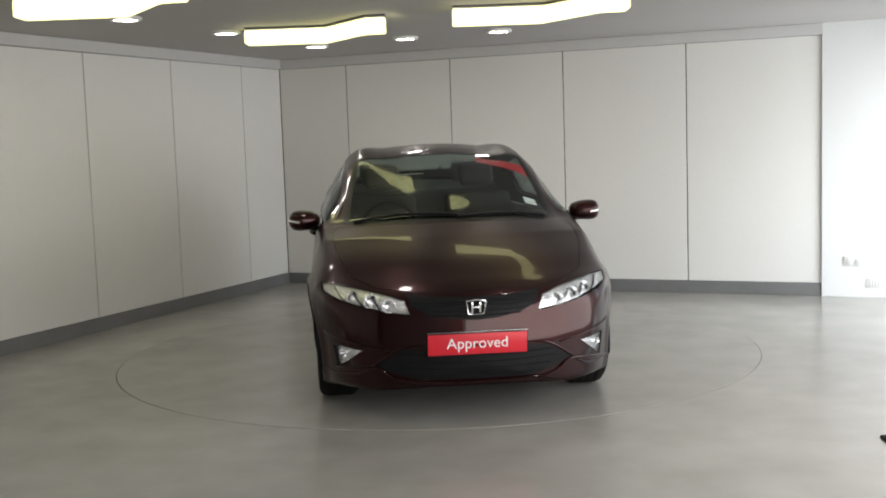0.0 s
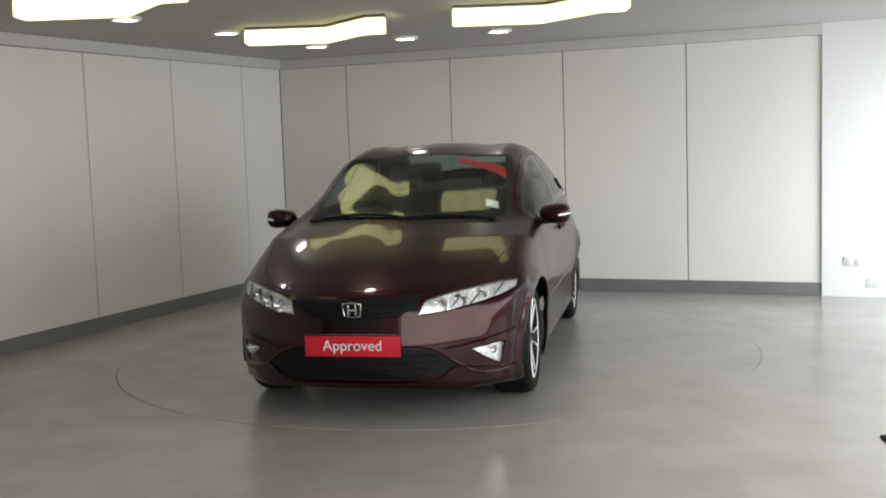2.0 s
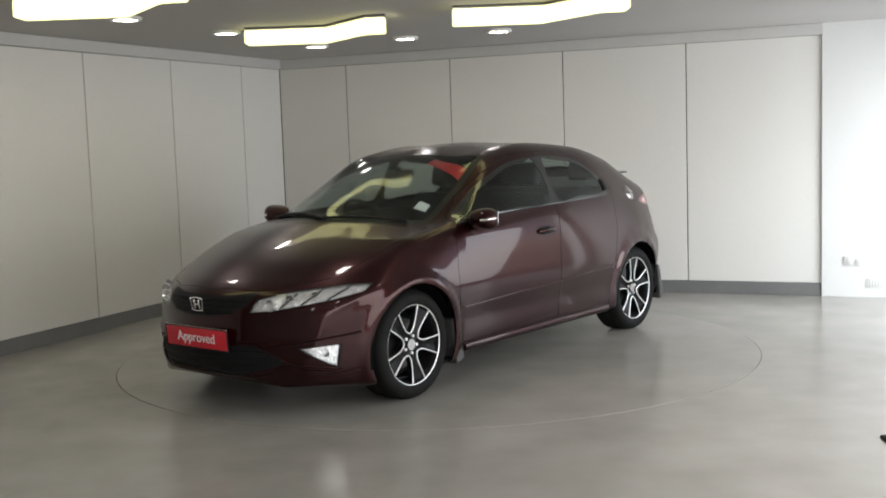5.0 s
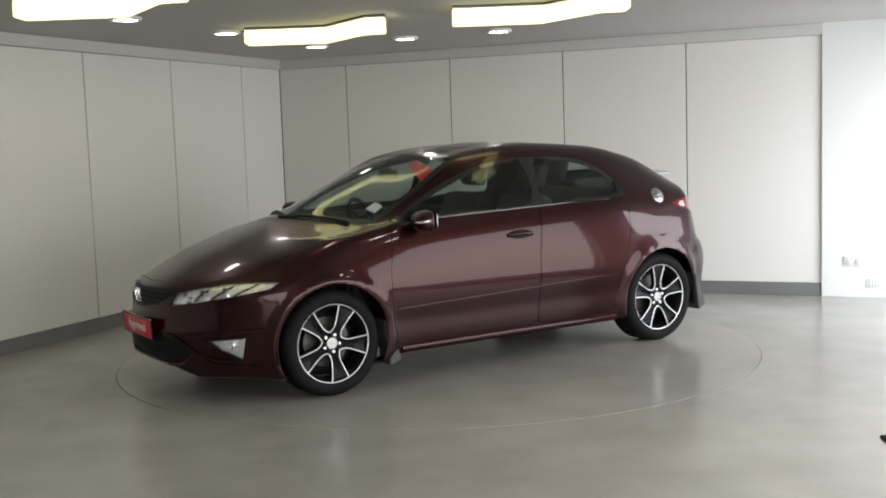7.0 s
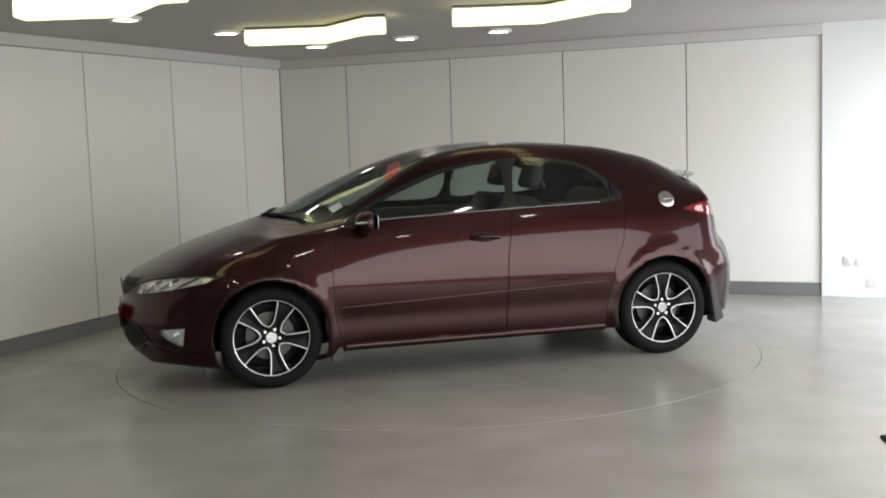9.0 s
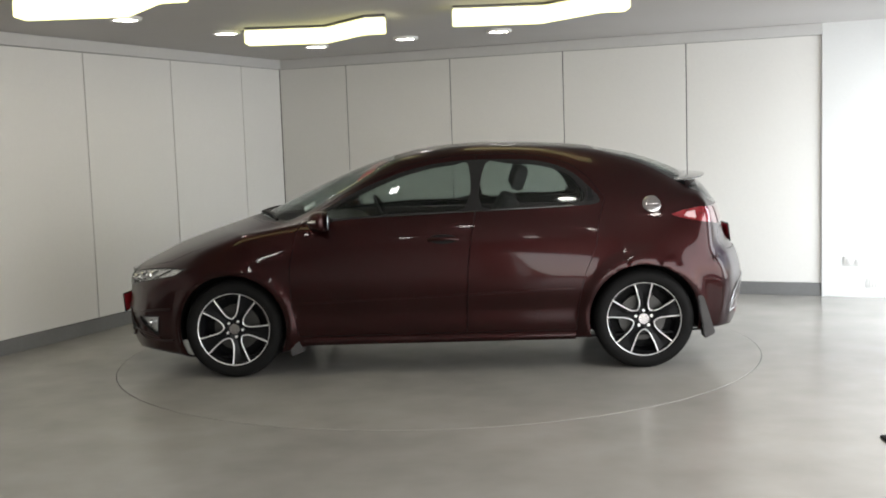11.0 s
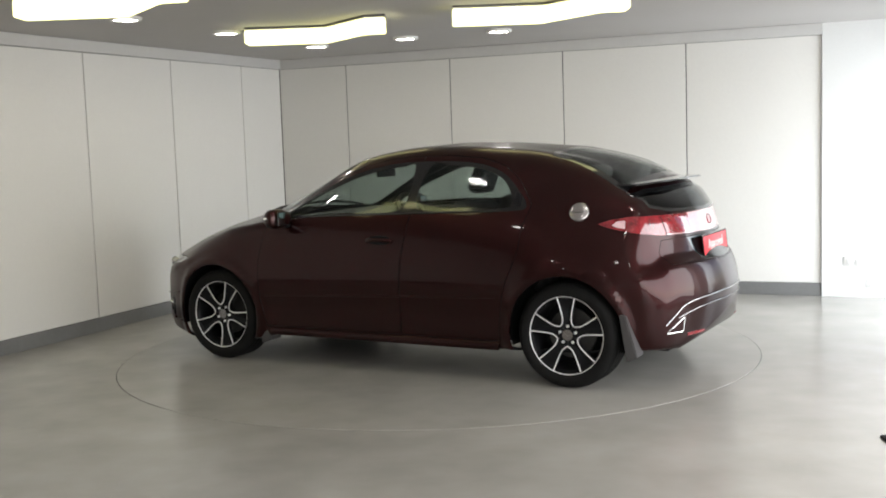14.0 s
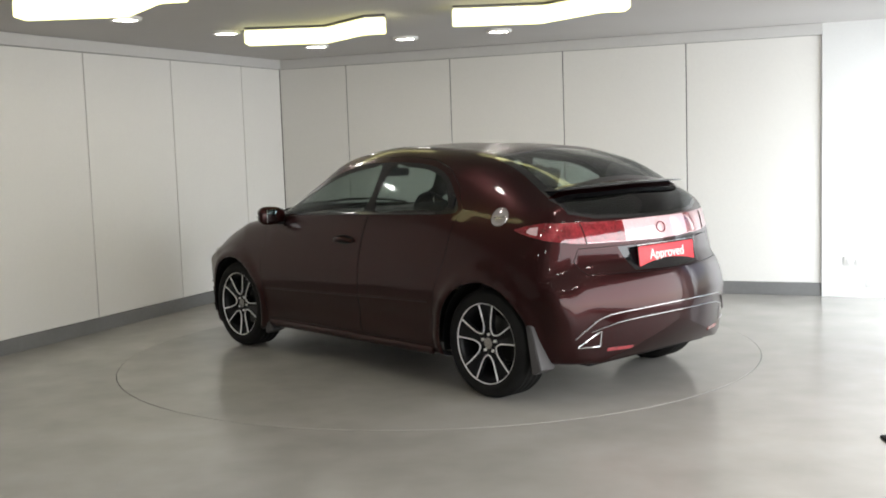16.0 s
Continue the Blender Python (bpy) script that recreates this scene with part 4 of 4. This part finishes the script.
    ring = sweep([(-0.050, 0, -0.040), (-0.055, 0, 0.0), (-0.060, 0, 0.040), (0.0, 0, 0.048), (0.060, 0, 0.040), (0.055, 0, 0.0), (0.050, 0, -0.040), (0.0, 0, -0.046)], 0.010, 0.010, closed=True, up=(0, 1, 0))
    badge = part("badge", ring, M_CHROME, car, "chrome badge with two uprights", m=pose(p.x, 0, p.z, 0, 0, 90) @ pose(0, 0, 0, 8, 0, 0) @ Matrix.Diagonal((0.84, 1, 0.84, 1)))
    for x in (-0.024, 0.024):
        part("bar", box((0.014, 0.010, 0.066), (x, 0, 0), 0.003), M_CHROME, badge)
    part("bar", box((0.046, 0.010, 0.012), (0, 0, 0), 0.003), M_CHROME, badge)
    # mesh bars of the grille and of the intake
    for k in range(4):
        z = 0.578 + 0.024 * k
        w = 0.24 + 0.03 * k
        part("grille_bar", sweep([surface(tree, "front", -w + 2 * w * i / 16, z, 0.003)[0] for i in range(17)], 0.008, 0.006), M_BLACK, car)
    for k in range(4):
        z = 0.262 + 0.036 * k
        w = 0.36 + 0.035 * min(k, 2)
        part("intake_bar", sweep([surface(tree, "front", -w + 2 * w * i / 16, z, 0.003)[0] for i in range(17)], 0.008, 0.006), M_BLACK, car)
    lip = [surface(tree, "front", y, z, 0.004)[0] for y, z in rounded([(-0.74, 0.262), (-0.52, 0.295), (-0.40, 0.235), (0.0, 0.215), (0.40, 0.235), (0.52, 0.295), (0.74, 0.262)], 5, closed=False)]
    part("bumper_lip", sweep(lip, 0.02, 0.016), M_PAINT, car, "burgundy lower bumper lip")
    brow = [surface(tree, "front", y, z, 0.004)[0] for y, z in rounded([(-0.79, 0.250), (-0.70, 0.242), (-0.60, 0.262), (-0.50, 0.335), (-0.40, 0.398), (-0.28, 0.42), (0.0, 0.424), (0.28, 0.42), (0.40, 0.398), (0.50, 0.335), (0.60, 0.262), (0.70, 0.242), (0.79, 0.250)], 5, closed=False)]
    part("bumper_crease", sweep(brow, 0.014, 0.012), M_PAINT, car, "burgundy crease over the intake")
    for s in (1, -1):
        # a shelf line over each fog light and a dark gasket round it
        shelf = [surface(tree, "front", y * s, z, 0.003)[0] for y, z in rounded([(0.46, 0.398), (0.55, 0.408), (0.64, 0.424), (0.74, 0.444), (0.80, 0.456)], 4, closed=False)]
        part("fog_brow", sweep(shelf, 0.014, 0.012), M_PAINT, car, "burgundy shelf line over the fog light")
        rim = [Vector(FOG[i]).lerp(Vector(FOG[(i + 1) % 3]), t) for i in range(3) for t in (0.04, 0.35, 0.65, 0.96)]
        part("fog_gasket", sweep([surface(tree, "front", p.x * s, p.y, 0.002)[0] for p in rim], 0.007, 0.007, closed=True, up=(1, 0, 0)), M_BLACK, car, "thin black gasket")
        bulb = surface(tree, "front", 0.700 * s, 0.358, -0.006)[0]
        part("fog_bulb", lathe([(0.0005, -0.012), (0.012, -0.010), (0.021, 0.0), (0.024, 0.006)], 24), M_CHROME, car, "chrome fog lamp bowl", m=pose(bulb.x, bulb.y, bulb.z, 0, 0, -90))
        # red reflector low in the rear bumper
        part("rear_reflector", patch(tree, "rear", [(0.36 * s, 0.322), (0.52 * s, 0.322), (0.52 * s, 0.304), (0.36 * s, 0.304)], 0.004, thick=0.006), M_TAIL, car, "slim red bumper reflector")
    # lamp bowls behind the headlight lenses
    for s in (1, -1):
        for y, z, r in ((0.450, 0.628, 0.034), (0.545, 0.650, 0.034), (0.640, 0.670, 0.028)):
            p, n = surface(tree, "front", y * s, z, -0.008)
            bowl = lathe([(0.0005, -0.012), (r * 0.4, -0.010), (r * 0.8, -0.002), (r, 0.010), (r * 1.1, 0.010)], 24)
            part("lamp_bowl", bowl, M_CHROME, car, "chrome headlight bowl", m=pose(p.x, p.y, p.z, 0, 0, -90))
    for s in (1, -1):
        for y, z0, z1 in ((0.500, 0.606, 0.684), (0.595, 0.622, 0.698), (0.690, 0.640, 0.708)):
            fin = [surface(tree, "front", (y + 0.012 * k) * s, z0 + (z1 - z0) * k / 4, -0.007)[0] for k in range(5)]
            part("lamp_divider", sweep(fin, 0.006, 0.010, up=(1, 0, 0)), M_DARKALLOY, car, "dark divider inside the headlight")
    # oval badge on the tail strip, and a dark joint at each end of the strip
    p, n = surface(tree, "rear", 0.0, 0.950, 0.006)
    oval = [(0.038 * math.cos(2 * math.pi * k / 20), 0, 0.030 * math.sin(2 * math.pi * k / 20)) for k in range(20)]
    part("tail_badge", sweep(oval, 0.007, 0.007, closed=True, up=(0, 1, 0)), M_TAIL, car, "small red oval badge", m=pose(p.x, 0, p.z, 0, 0, -90) @ pose(0, 0, 0, -14, 0, 0))
    for s in (1, -1):
        seam = [surface(tree, "rear", (0.560 - 0.014 * k / 4) * s, 1.006 - 0.112 * k / 4, 0.001)[0] for k in range(5)]
        part("lamp_joint", sweep(seam, 0.006, 0.006, up=(1, 0, 0)), M_BLACK, car, "dark joint between lamp and strip")
    # wipers
    for y0, y1, x0, x1 in ((-0.60, 0.08, 1.05, 1.265), (0.02, 0.58, 1.275, 1.07)):
        pts = [surface(tree, "top", x0 + (x1 - x0) * k / 10 - 0.02, y0 + (y1 - y0) * k / 10, 0.010)[0] for k in range(11)]
        part("wiper", sweep(pts, 0.024, 0.018), M_BLACK, car, "black windscreen wiper")
    # stickers on the windscreen, on the car's left
    part("screen_sticker", patch(tree, "top", [(0.425, 0.25), (0.345, 0.25), (0.41, 0.580), (0.52, 0.590)], -0.006, thick=0.002), M_RED, car, "red diagonal corner sticker")
    part("screen_note", patch(tree, "top", [(0.885, 0.500), (0.810, 0.495), (0.800, 0.570), (0.865, 0.580)], -0.006, thick=0.002), M_LETTER, car, "small white paper disc")
    # underside and lower valance
    part("silencer", drum(0.10, 0.55, (-1.72, -0.30, 0.27), "Y"), M_STEEL, car)


car = thing("car", "glossy dark burgundy five-door hatchback on a turntable", "car")
panels, skin = build_body(car)
build_interior(car)
build_details(car, skin)


def motions():
    """The turntable turns steadily and carries the car round with it."""
    yaw = [(0.0, -85.14), (0.5, -89.40), (1.0, -93.72), (1.5, -98.04), (2.0, -102.42), (2.5, -106.81), (3.0, -111.20), (3.5, -115.55), (4.0, -119.96), (6.5, -142.81), (7.0, -147.43), (7.5, -152.00), (8.0, -156.49), (8.5, -160.89), (9.0, -165.31), (11.5, -187.36), (12.0, -191.88), (12.5, -196.32), (13.0, -200.77), (13.5, -205.25), (14.0, -209.81), (14.5, -214.36), (15.0, -218.94), (15.5, -223.53), (16.0, -228.17)]
    rows_car, rows_table = [], []
    for t, a in yaw:
        m = pose(0, 0, 0, 0, 0, a)
        rows_table.append((t, m))
        rows_car.append((t, m @ pose(-0.038, 0.0175, 0.002)))
    walk(car, rows_car)
    walk(turntable, rows_table)


motions()
